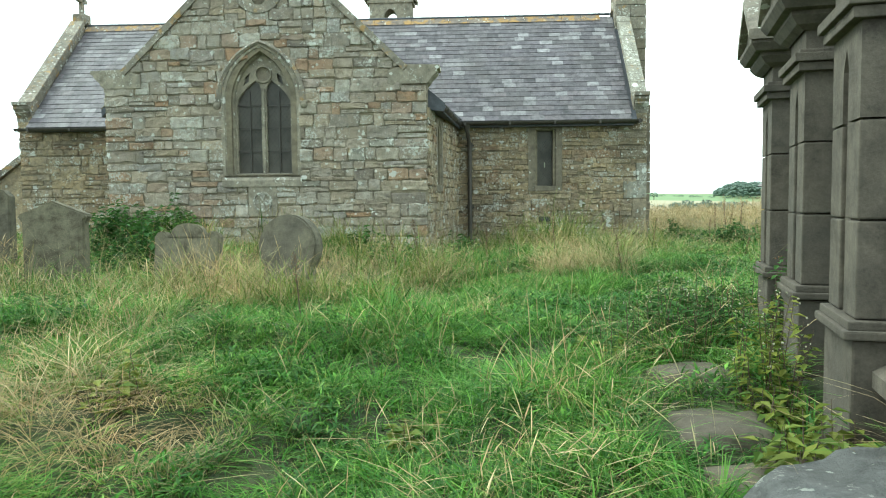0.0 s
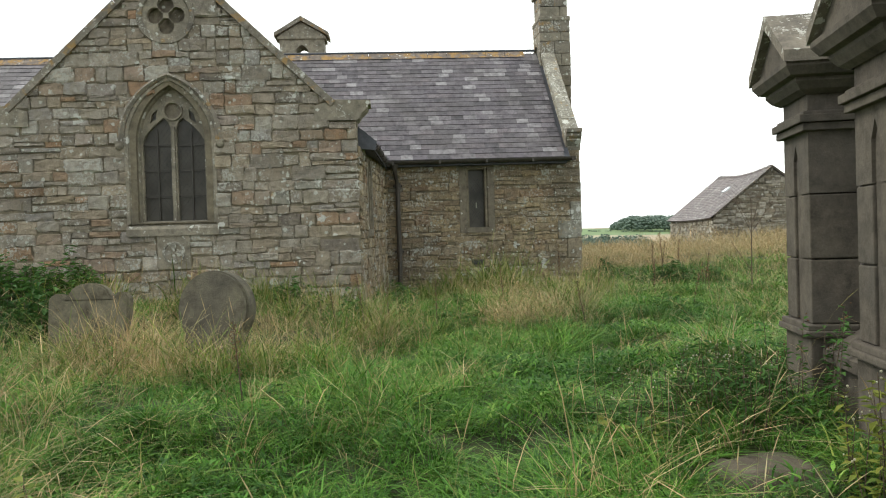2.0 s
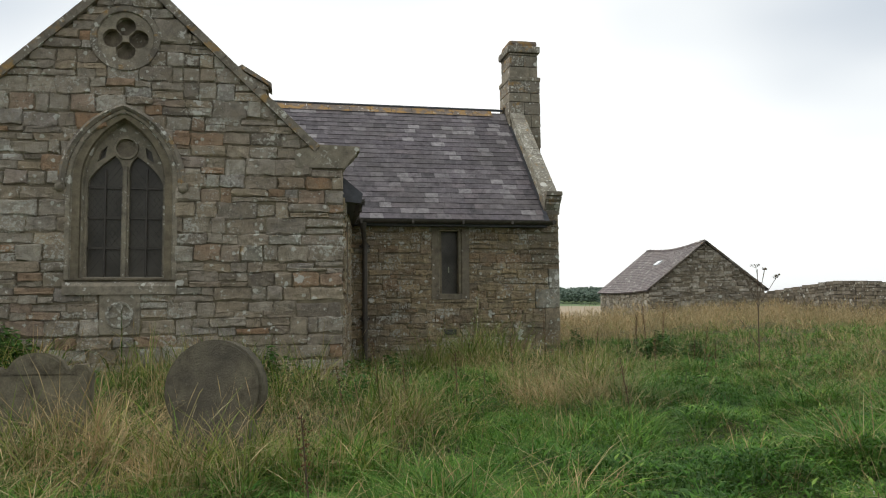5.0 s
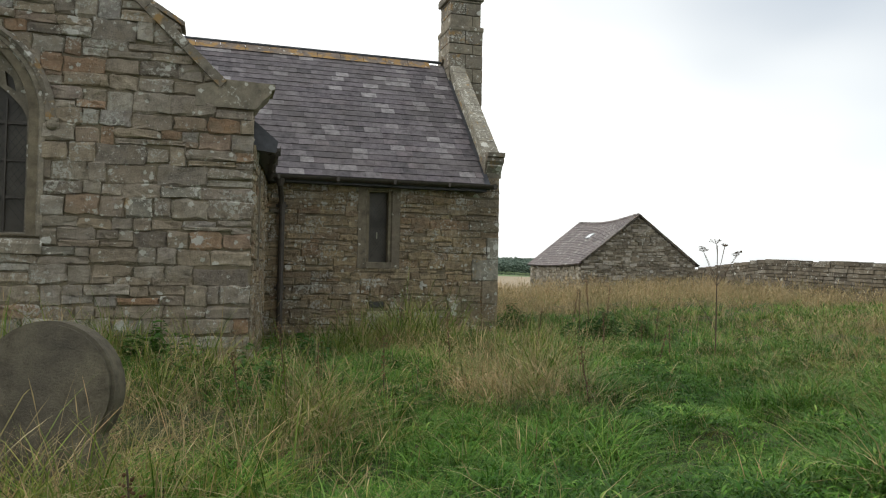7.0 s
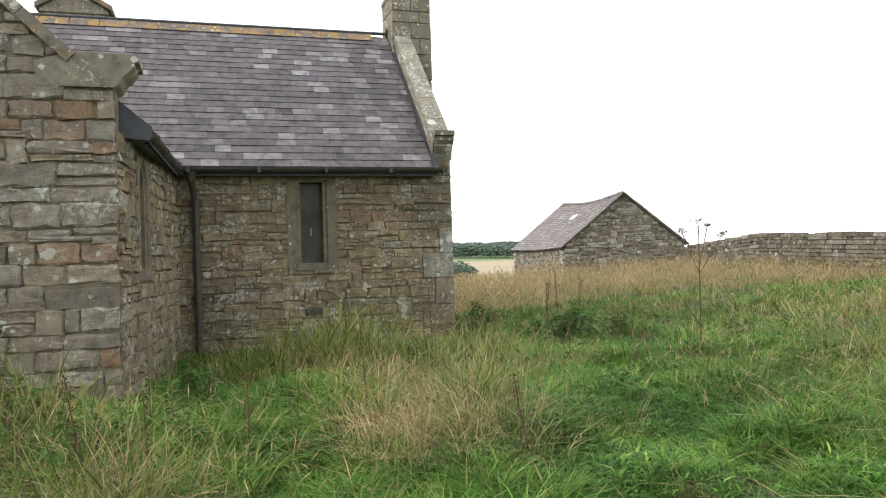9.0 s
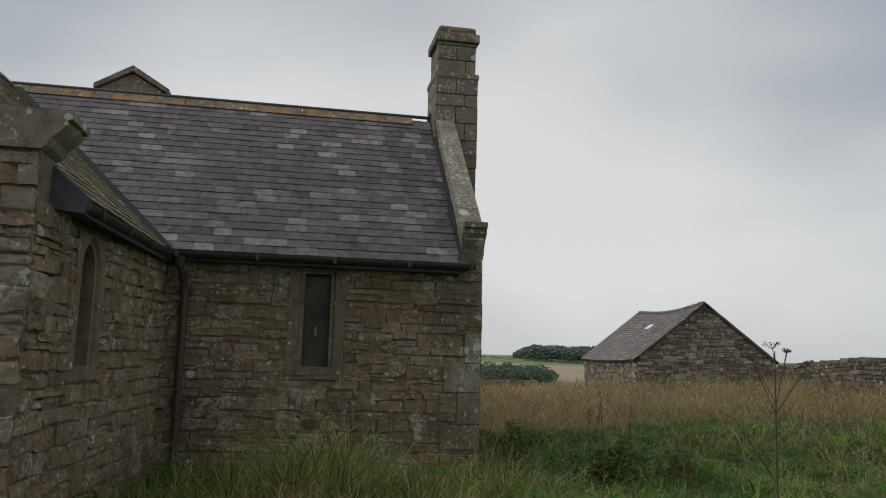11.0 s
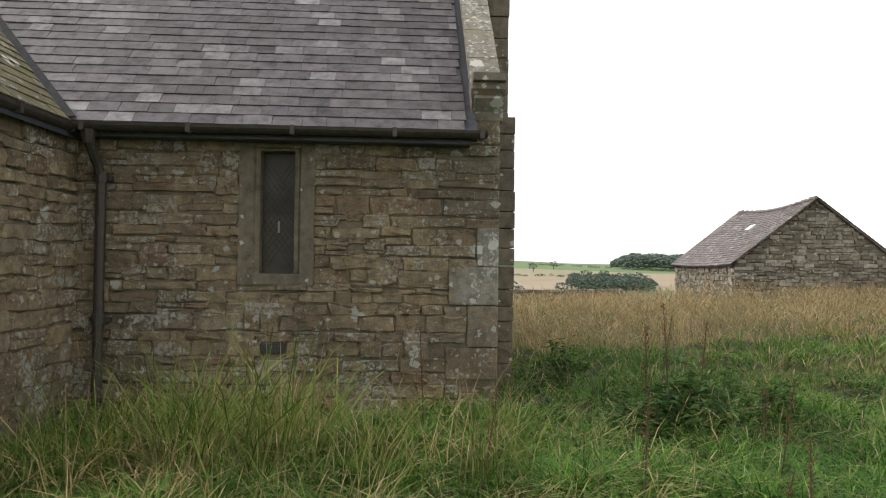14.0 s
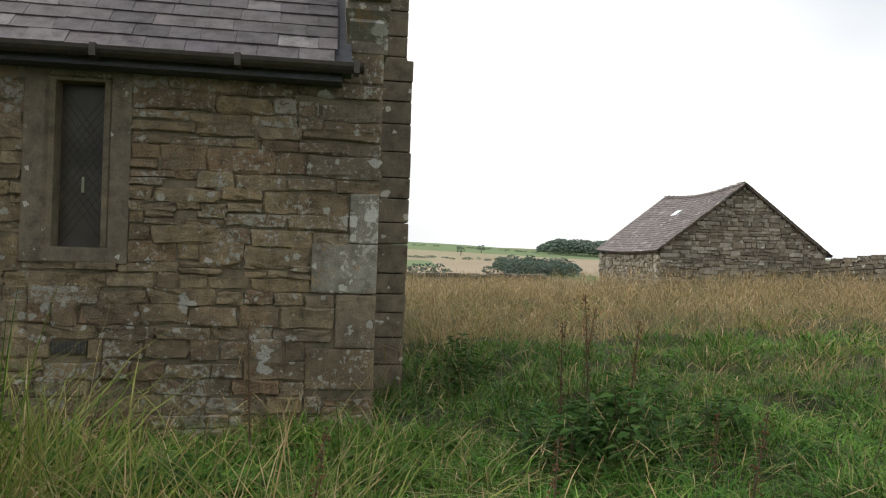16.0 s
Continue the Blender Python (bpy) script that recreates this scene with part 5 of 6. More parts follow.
# ---------------------------------------------------------------- field wall
def stone_wall(points, height, name, label):
    """Drystone wall along the plan points, with rough coping stones on edge."""
    w = thing(name, label, "stone wall", kind="structure")
    r = random.Random(11)
    body, rows, cope = bmesh.new(), bmesh.new(), bmesh.new()
    for (x0, y0), (x1, y1) in zip(points, points[1:]):
        p, q = Vector((x0, y0, 0)), Vector((x1, y1, 0))
        d = q - p
        length = d.length
        d /= length
        out = Vector((-d.y, d.x, 0))
        steps = max(1, int(length / 1.0))
        z_p, z_q = gz(x0, y0), gz(x1, y1)

        def lie(c):
            return z_p + (z_q - z_p) * ((c - p).dot(d) / length)
        for k in range(steps):
            a, b = p + d * length * k / steps, p + d * length * (k + 1) / steps
            za, zc = lie(a), lie(b)
            v = [body.verts.new(c) for c in (a + Vector((0, 0, za - 0.2)), b + Vector((0, 0, zc - 0.2)), b + Vector((0, 0, zc + height)), a + Vector((0, 0, za + height)))]
            v += [body.verts.new(c.co + out * -0.4) for c in v]
            for f in ((0, 1, 2, 3), (7, 6, 5, 4), (3, 2, 6, 7), (0, 4, 5, 1), (1, 5, 6, 2), (4, 0, 3, 7)):
                body.faces.new([v[i] for i in f])
        z = 0.3
        while z < height:
            h = r.uniform(0.09, 0.17)
            t = 0.0
            while t < length:
                wd = r.uniform(0.15, 0.5)
                c = p + d * (t + wd / 2)
                o = r.uniform(0.02, 0.06)
                b0 = lie(c) + z
                if z + h <= height + 0.04:
                    v = [rows.verts.new(p + d * (t + s) + out * oo + Vector((0, 0, b0 + zz))) for s, zz, oo in ((0.012, 0.012, o), (wd - 0.012, 0.012, o), (wd - 0.012, h - 0.012, o), (0.012, h - 0.012, o), (0, 0, -0.01), (wd, 0, -0.01), (wd, h, -0.01), (0, h, -0.01))]
                    for f in ((0, 1, 2, 3), (0, 4, 5, 1), (1, 5, 6, 2), (2, 6, 7, 3), (3, 7, 4, 0)):
                        rows.faces.new([v[i] for i in f])
                t += wd
            z += h
        t = 0.0
        while t < length:
            wd = r.uniform(0.25, 0.6)
            c = p + d * (t + wd / 2) - out * 0.2
            box(cope, -wd / 2 + 0.01, wd / 2 - 0.01, -0.26, 0.26, height - 0.01, height + r.uniform(0.06, 0.12), 0.0, m=Matrix.Translation((c.x, c.y, lie(c))) @ Matrix.Rotation(math.atan2(d.y, d.x), 4, "Z") @ Matrix.Rotation(radians(r.uniform(-2, 2)), 4, "Y"))
            t += wd
    for b in (body, rows, cope):
        bmesh.ops.recalc_face_normals(b, faces=b.faces)
    part("wall_core", body, M_MORTAR, w)
    part("stonework", rows, M_FIELD, w)["kind"] = "stuff"
    part("coping_stones", cope, M_FIELD, w)["kind"] = "stuff"


stone_wall([(17.15, 14.0), (17.2, 24.5), (17.35, 29.3)], 1.10, "field_wall", "drystone boundary wall with upright coping stones")
stone_wall([(13.0, 40.5), (4.0, 44.0)], 0.8, "field_wall", "low drystone wall along the field edge")

# ---------------------------------------------------------------- far trees
def clump_shape():
    bm = bmesh.new()
    bmesh.ops.create_icosphere(bm, subdivisions=1, radius=1)
    v = np.array([q.co[:] for q in bm.verts])
    f = np.array([[q.index for q in p.verts] for p in bm.faces])
    bm.free()
    return v, f


CLUMP_V, CLUMP_F = clump_shape()


def crown_mesh(name, spots, count, seed):
    """Loose leaf clumps round each crown (x, y, z, w, h), with an uneven outline."""
    q = np.random.default_rng(seed)
    verts, faces = [], []
    for x, y, z, w, h in spots:
        for _ in range(count):
            a, e, k = q.uniform(0, 2 * np.pi), np.arcsin(q.uniform(-0.6, 1)), q.uniform(0.55, 1.0) ** 0.5
            s = w * q.uniform(0.07, 0.15)
            jag = CLUMP_V * q.uniform(0.7, 1.3, (len(CLUMP_V), 1)) * (s, s, s * 0.7)
            faces.append(CLUMP_F + len(CLUMP_V) * len(verts))
            verts.append(jag + (x + w * k * np.cos(a) * np.cos(e), y + w * k * np.sin(a) * np.cos(e), z + h * k * np.sin(e)))
    me = bpy.data.meshes.new(name)
    me.from_pydata(np.concatenate(verts).tolist(), [], np.concatenate(faces).tolist())
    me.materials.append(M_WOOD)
    return new(name, me)


def far_tree(x, y, w, h, seed):
    r = random.Random(seed)
    z = gz(x, y)
    t = thing("tree", "dark round-crowned field tree far off", "tree", (x, y, z), "field trees")
    bm = tube(bmesh.new(), (0, 0, -0.3), (0, 0, h * 0.5), w * 0.09, w * 0.05, 6)
    tube(bm, (0, 0, h * 0.35), (w * 0.4, 0, h * 0.65), w * 0.045, w * 0.02, 5)
    tube(bm, (0, 0, h * 0.35), (-w * 0.4, w * 0.2, h * 0.65), w * 0.045, w * 0.02, 5)
    part("trunk", bm, M_BARK, t)
    crown_mesh("crown", [(0, 0, h * 0.6, w, h * 0.42)], 80, seed).parent = t


def bearing(deg, dist):
    return 2 + dist * math.sin(radians(deg)), 5 + dist * math.cos(radians(deg))


r = random.Random(21)
for deg, dist, w, h in ((6.6, 300, 2.6, 5), (7.3, 305, 3.0, 6), (8.2, 300, 3.4, 6.5), (9.0, 310, 3.0, 6), (9.6, 300, 2.4, 4.5), (12.6, 330, 3.0, 5), (3.0, 330, 3, 6), (0.5, 320, 3.2, 6), (6.0, 520, 3, 6), (10.5, 520, 3, 6), (12.0, 560, 3.2, 6)):
    x, y = bearing(deg, dist)
    far_tree(x, y, w, h, int(deg * 10))


def woodland(name, label, spots, seed):
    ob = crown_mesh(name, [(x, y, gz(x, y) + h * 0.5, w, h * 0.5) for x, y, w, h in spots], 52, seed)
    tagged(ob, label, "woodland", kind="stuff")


spots = []
for _ in range(110):
    deg, dist = r.uniform(13.3, 19.2), r.uniform(330, 400)
    lump = 1 - abs(deg - 15.6) / 4.2
    x, y = bearing(deg, dist)
    spots.append((x, y, r.uniform(2.4, 4.6), r.uniform(3, 7) + 2.5 * lump))
woodland("valley_trees", "dark belt of trees in the valley", spots, 3)
spots = []
for _ in range(420):
    deg, dist = r.uniform(16.6, 28), r.uniform(620, 1000)
    edge = min(1, (deg - 16.4) / 1.2)
    x, y = bearing(deg, dist)
    spots.append((x, y, r.uniform(7, 11), (r.uniform(9, 12) + (dist - 620) * 0.012) * (0.4 + 0.6 * edge)))
woodland("hill_wood", "long plantation on the hill crest", spots, 4)
spots = []
for deg0, deg1, dist in ((-5, 14, 470), (2, 24, 610), (6, 20, 280)):
    for k in range(70):
        deg = deg0 + (deg1 - deg0) * k / 70
        if r.random() < 0.8:
            x, y = bearing(deg + r.uniform(-0.1, 0.1), dist)
            spots.append((x, y, r.uniform(1.0, 2.0), r.uniform(1.2, 2.4)))
woodland("field_hedges", "thin hedges dividing the far fields", spots, 5)

# ---------------------------------------------------------------- grass and weeds
LANE = np.array([(1.0, -0.7), (0.4, 0.3), (-0.2, 0.9), (-0.7, 2.2), (-0.6, 2.9), (0.2, 3.9), (1.3, 5.1), (2.5, 6.9), (3.1, 8.0), (3.7, 9.7)])


def lane_distance(x, y):
    best = np.full(np.shape(x), 1e9)
    for (ax, ay), (bx, by) in zip(LANE, LANE[1:]):
        dx, dy = bx - ax, by - ay
        t = np.clip(((x - ax) * dx + (y - ay) * dy) / (dx * dx + dy * dy), 0, 1)
        best = np.minimum(best, np.hypot(x - ax - t * dx, y - ay - t * dy))
    return best


def open_ground(x, y):
    """Where grass can grow: not under the chapel, the piers, the barn or the slabs."""
    ok = ~((x > TX0 - 0.02) & (x < TX1 + 0.02) & (y > TY - 0.02))
    ok &= ~((x > NX0) & (x < EX + 0.03) & (y > NY - 0.03))
    ok &= ~((x > EX - 0.1) & (x < 4.58) & (y > 16.7) & (y < 18.7))
    ok &= ~((x > 13.0) & (x < 18.6) & (y > 29.3 + (x - 13) * -0.1) & (y < 37))
    for m in PIER_M:
        i = m.inverted()
        u, v = i[0][0] * x + i[0][1] * y + i[0][3], i[1][0] * x + i[1][1] * y + i[1][3]
        ok &= ~((u > -0.06) & (u < PW + 0.06) & (v > -0.06) & (v < PW + 0.7))
    for sx, sy in ((2.02, 3.55), (1.93, 2.72), (2.05, 2.15)):
        ok &= np.hypot((x - sx) / 0.33, (y - sy) / 0.28) > 1
    ok &= np.hypot((x - 2.02) / 0.55, (y - 1.42) / 0.36) > 1
    return ok


def bump_at(x, y, cx, cy, rx, ry):
    return np.exp(-(((x - cx) / rx) ** 2 + ((y - cy) / ry) ** 2))


def straw_share(x, y):
    """How dry and tall the grass is, 0 green to 1 straw."""
    s = 0.62 * vnoise(x, y, 0.45, 3) + 0.38 * vnoise(x, y, 1.4, 4) - 0.12
    s = s + 0.9 * smooth(18.5, 21.5, y) * smooth(3.5, 5, x)
    s = s - 0.75 * bump_at(x, y, 5.8, 14.0, 2.8, 3.2) + 0.35 * bump_at(x, y, 2.3, 10.0, 0.9, 1.8) + 0.45 * bump_at(x, y, 1.9, 13.2, 0.5, 0.8) - 0.5 * bump_at(x, y, 3.6, 13.5, 0.9, 1.8)
    s = s + 0.5 * bump_at(x, y, -1.4, 3.2, 1.1, 0.6) + 0.15 * bump_at(x, y, -2.2, 7.3, 2.4, 0.9) + 0.2 * bump_at(x, y, -1.5, 9.8, 3.0, 1.4) + 0.08 * bump_at(x, y, 7.5, 11, 2.5, 3.0) + 0.3 * bump_at(x, y, 0.2, 8.3, 0.8, 0.9) + 0.25 * bump_at(x, y, 3.4, 12.2, 1.1, 0.9)
    s = s - 0.5 * bump_at(x, y, 1.0, 3.0, 1.2, 1.8) - 0.35 * bump_at(x, y, 0.9, 6.8, 0.6, 1.6) - 0.45 * bump_at(x, y, 3.8, 7.5, 1.2, 3.0) - 0.3 * bump_at(x, y, 1.0, 9.6, 0.8, 0.9)
    return np.clip(s, 0, 1)


def blades(name, roots, height, width, lean, angle, mat, label, profile=(1.0, 0.8, 0.0), levels=(0.0, 0.55, 1.0), droop=1.0, category="grass"):
    """Many bent tapering blades as one mesh. The profile gives the width at each level."""
    n, k = len(roots), len(levels)
    dx, dy = np.cos(angle), np.sin(angle)
    turn = angle + np.pi / 2 + rng.uniform(-1.0, 1.0, n)
    sx, sy = np.cos(turn), np.sin(turn)
    co = np.zeros((n, 2 * k - 1, 3), np.float32)
    for i, (lv, pw) in enumerate(zip(levels, profile)):
        off = lean * height * lv ** 1.8 * droop
        up = height * (lv - 0.35 * np.clip(lean, 0, 1.4) * lv ** 2.2)
        c = np.stack([roots[:, 0] + dx * off, roots[:, 1] + dy * off, roots[:, 2] + up], 1)
        w = np.stack([sx, sy, np.zeros(n)], 1) * (width * pw / 2)[:, None]
        if i < k - 1:
            co[:, 2 * i], co[:, 2 * i + 1] = c - w, c + w
        else:
            co[:, 2 * i] = c
    stride = 2 * k - 1
    pat, starts, c = [], [], 0
    for i in range(k - 2):
        pat += [2 * i, 2 * i + 1, 2 * i + 3, 2 * i + 2]
        starts.append(c)
        c += 4
    pat += [2 * (k - 2), 2 * (k - 2) + 1, 2 * (k - 1)]
    starts.append(c)
    c += 3
    loops = (np.arange(n)[:, None] * stride + np.array(pat)[None]).ravel().astype(np.int32)
    start = (np.arange(n)[:, None] * c + np.array(starts)[None]).ravel().astype(np.int32)
    me = bpy.data.meshes.new(name)
    me.vertices.add(n * stride)
    me.vertices.foreach_set("co", co.ravel())
    me.loops.add(len(loops))
    me.loops.foreach_set("vertex_index", loops)
    me.polygons.add(len(start))
    me.polygons.foreach_set("loop_start", start)
    me.update(calc_edges=True)
    me.materials.append(mat)
    return tagged(new(name, me), label, category, kind="stuff")


def scatter(count, x0, x1, y0, y1, accept):
    x, y = rng.uniform(x0, x1, count), rng.uniform(y0, y1, count)
    ok = open_ground(x, y) & (rng.random(count) < accept(x, y))
    x, y = x[ok], y[ok]
    return np.stack([x, y, ground_z(x, y) - 0.01], 1)


def in_view(x, y):
    """The churchyard from the start of the walk on, out to the walls."""
    return (y > 1.1) & (x < 17.4) & (x > -9.5) & (np.abs(x - 1.0) < 3.0 + 0.85 * (y + 1.0)) & ~((x < EX) & (y > NY))


def density(x, y):
    d = lane_distance(x, y)
    return np.where(d < 3, 1.0, np.where(d < 6, 0.55, np.where(d < 11, 0.25, 0.10))) * in_view(x, y)


def sward(tufts, per_tuft, mat, name, label, share, h_range, w_range, lean_range, spread_r=0.07, drawn=True):
    """Grass in tufts: blades spring from a tuft and bend outwards."""
    base = scatter(tufts, -9.5, 17.4, -0.2, 36, lambda x, y: density(x, y) * share(x, y))
    m = rng.integers(per_tuft[0], per_tuft[1], len(base))
    own = np.repeat(np.arange(len(base)), m)
    n = len(own)
    size = rng.uniform(0.6, 1.25, len(base))[own]
    a, q = rng.uniform(0, 2 * np.pi, n), np.sqrt(rng.random(n)) * spread_r * size
    d0 = lane_distance(base[:, 0], base[:, 1])[own]
    far = np.where(d0 < 3, 1.0, np.where(d0 < 6, 1.25, np.where(d0 < 11, 1.8, 2.7)))
    x, y = base[own, 0] + q * far * np.cos(a), base[own, 1] + q * far * np.sin(a)
    ok = open_ground(x, y)
    own, size, a, d0, far, x, y = own[ok], size[ok], a[ok], d0[ok], far[ok], x[ok], y[ok]
    n = len(own)
    roots = np.stack([x, y, ground_z(x, y) - 0.012], 1)
    comb = rng.uniform(0, 2 * np.pi, len(base))[own]
    sweep = rng.uniform(0, 0.9, len(base))[own]
    ang = np.arctan2(np.sin(a) + sweep * np.sin(comb), np.cos(a) + sweep * np.cos(comb)) + rng.normal(0, 0.5, n)
    clump = 0.2 + 1.05 * vnoise(x, y, 1.7, 5) + 0.55 * vnoise(x, y, 4.6, 2) if drawn else 1.0
    h = rng.uniform(*h_range, n) * size * clump * np.where(d0 < 0.6, 0.6, 1.0)
    h = h * (1 + 1.5 * bump_at(x, y, -1.3, 6.85, 0.8, 0.4) + 1.4 * bump_at(x, y, -2.7, 7.5, 0.9, 0.4) + 1.0 * bump_at(x, y, -4.3, 7.5, 1.0, 0.4) + 0.5 * bump_at(x, y, -1.5, 10.6, 3.2, 0.8) + 0.9 * bump_at(x, y, 1.9, 13.2, 0.5, 0.7))
    if not drawn:
        h = rng.uniform(*h_range, n) * size * (1 - 0.15 * smooth(7.9, 7.4, y)) * (0.6 + 0.4 * rng.random(n)) * (1 + 0.55 * bump_at(x, y, 2.1, 13.2, 0.6, 0.6))
    w = rng.uniform(*w_range, n) * far
    lean = rng.uniform(*lean_range, n) + 1.0 * bump_at(x, y, -1.4, 3.2, 1.2, 0.7)
    near = d0 < 4.5
    for sel, lv, pf, nm in ((near, (0.0, 0.35, 0.7, 1.0), (0.8, 1.0, 0.75, 0.0), name), (~near, (0.0, 0.55, 1.0), (1.0, 0.85, 0.0), "far_" + name)):
        blades(nm, roots[sel], h[sel], w[sel], lean[sel], ang[sel], mat, label, pf, lv)
    print(name, n, int(near.sum()))


sward(200000, (10, 24), M_GREEN, "green_grass", "lush rank green grass, bent and tangled", lambda x, y: 0.58 * (1 - smooth(0.3, 0.85, straw_share(x, y))) + 0.05, (0.10, 0.29), (0.004, 0.0095), (0.4, 2.4))
sward(90000, (8, 18), M_MIXED, "yellowing_grass", "yellowing rough grass between the green", lambda x, y: 0.14 + 0.2 * bump_at(straw_share(x, y), 0 * x, 0.5, 0, 0.25, 1), (0.12, 0.33), (0.0035, 0.008), (0.4, 2.0))
sward(115000, (9, 18), M_STRAW, "straw_grass", "dry straw-coloured grass in drifts", lambda x, y: 0.5 * smooth(0.38, 0.84, straw_share(x, y)) + 0.03, (0.18, 0.5), (0.003, 0.0065), (0.3, 1.8), 0.09)


def rank_places(x, y):
    """Where the growth is left to stand tall: before the stones, along the walls and in a few tussocks."""
    g = 0.8 * bump_at(x, y, -1.3, 6.9, 0.7, 0.3) + 0.7 * bump_at(x, y, -2.6, 7.5, 0.9, 0.3) + 0.4 * bump_at(x, y, -4.3, 7.4, 0.9, 0.3)
    g = g + 1.0 * bump_at(x, y, 2.1, 13.3, 0.55, 0.6) + 0.6 * bump_at(x, y, 1.0, 13.0, 0.5, 0.4) + 0.5 * bump_at(x, y, 3.3, 12.9, 0.6, 0.35)
    g = g + 0.55 * smooth(-4.9, -4.2, x) * (1 - smooth(0.0, 0.5, x)) * np.exp(-((y - 10.9) / 0.45) ** 2) * smooth(0.35, 0.6, vnoise(x, y, 1.3, 2))
    g = g + 0.6 * bump_at(x, y, -0.2, 8.6, 0.6, 0.8) * smooth(0.4, 0.6, vnoise(x, y, 2.1, 3)) + 0.5 * bump_at(x, y, 2.6, 10.6, 0.5, 0.7) * smooth(0.4, 0.6, vnoise(x, y, 2.1, 0))
    return np.clip(g, 0, 1)


sward(110000, (10, 20), M_MIXED, "rank_grass", "tall rank yellow-green grass in standing tussocks", lambda x, y: 0.8 * rank_places(x, y), (0.5, 0.95), (0.0045, 0.009), (0.2, 1.1), 0.08, False)
sward(90000, (5, 11), M_STRAW, "rank_straw", "tall dry grass standing among the green", lambda x, y: 0.5 * rank_places(x, y), (0.55, 1.0), (0.003, 0.006), (0.1, 1.0), 0.09, False)

# nodding panicles all through the green
roots = scatter(60000, -6.0, 9.0, 1.1, 17.0, lambda x, y: in_view(x, y) * np.where(lane_distance(x, y) < 1.1, 0, np.where(lane_distance(x, y) < 5, 0.5, 0.3)) * smooth(0.35, 0.7, vnoise(x, y, 1.1, 4)))
n = len(roots)
blades("grass_panicles", roots, rng.uniform(0.28, 0.6, n), rng.uniform(0.004, 0.0075, n), rng.uniform(0.4, 1.7, n), rng.uniform(0, 6.28, n), M_STRAW,
       "fine nodding straw panicles over the green grass", profile=(0.16, 0.14, 0.14, 0.9, 0.7, 0.0), levels=(0.0, 0.45, 0.74, 0.82, 0.92, 1.0))

# seed stalks stand above the rest
roots = scatter(620000, -9.5, 17.4, -0.2, 36, lambda x, y: np.where(lane_distance(x, y) < 0.55, 0, 1) * in_view(x, y) * (0.10 + 0.5 * smooth(0.35, 0.8, straw_share(x, y))) * np.where(lane_distance(x, y) < 6, 0.42, 0.5))
n = len(roots)
far_w = np.where(lane_distance(roots[:, 0], roots[:, 1]) < 6, 1.0, 2.0)
blades("seed_stalks", roots, rng.uniform(0.35, 0.85, n) * (0.65 + 0.5 * vnoise(roots[:, 0], roots[:, 1], 0.6, 1)), rng.uniform(0.0035, 0.0065, n) * far_w, rng.uniform(0.1, 1.2, n), rng.uniform(0, 6.28, n), M_STRAW,
       "tall pale seeding grass stalks", profile=(0.22, 0.2, 0.2, 1.0, 0.0), levels=(0.0, 0.45, 0.74, 0.86, 1.0))


# small broad leaves low in the sward
for leaf_mat, leaf_name, many, leaf_label in ((M_WEED, "low_dark_leaves", 90000, "small dark broad leaves down in the grass"), (M_GREEN, "low_green_leaves", 90000, "small bright broad leaves down in the grass")):
    roots = scatter(many * 4, -6.0, 9.0, 1.1, 17.0, lambda x, y: np.where(lane_distance(x, y) < 7, 1.0, 0.3) * in_view(x, y) * 0.85 * smooth(0.42, 0.75, 0.5 * vnoise(x, y, 0.9, 1 if leaf_mat is M_WEED else 3) + 0.5 * vnoise(x, y, 3.3, 4)) * (1 - smooth(0.4, 0.8, straw_share(x, y))))
    n = len(roots)
    roots[:, 2] += rng.uniform(0.0, 0.13, n)
    blades(leaf_name, roots, rng.uniform(0.025, 0.075, n), rng.uniform(0.008, 0.02, n), rng.uniform(0.6, 2.2, n), rng.uniform(0, 6.28, n), leaf_mat, leaf_label, profile=(0.15, 1.0, 0.75, 0.0), levels=(0.0, 0.4, 0.7, 1.0), category="leaves")


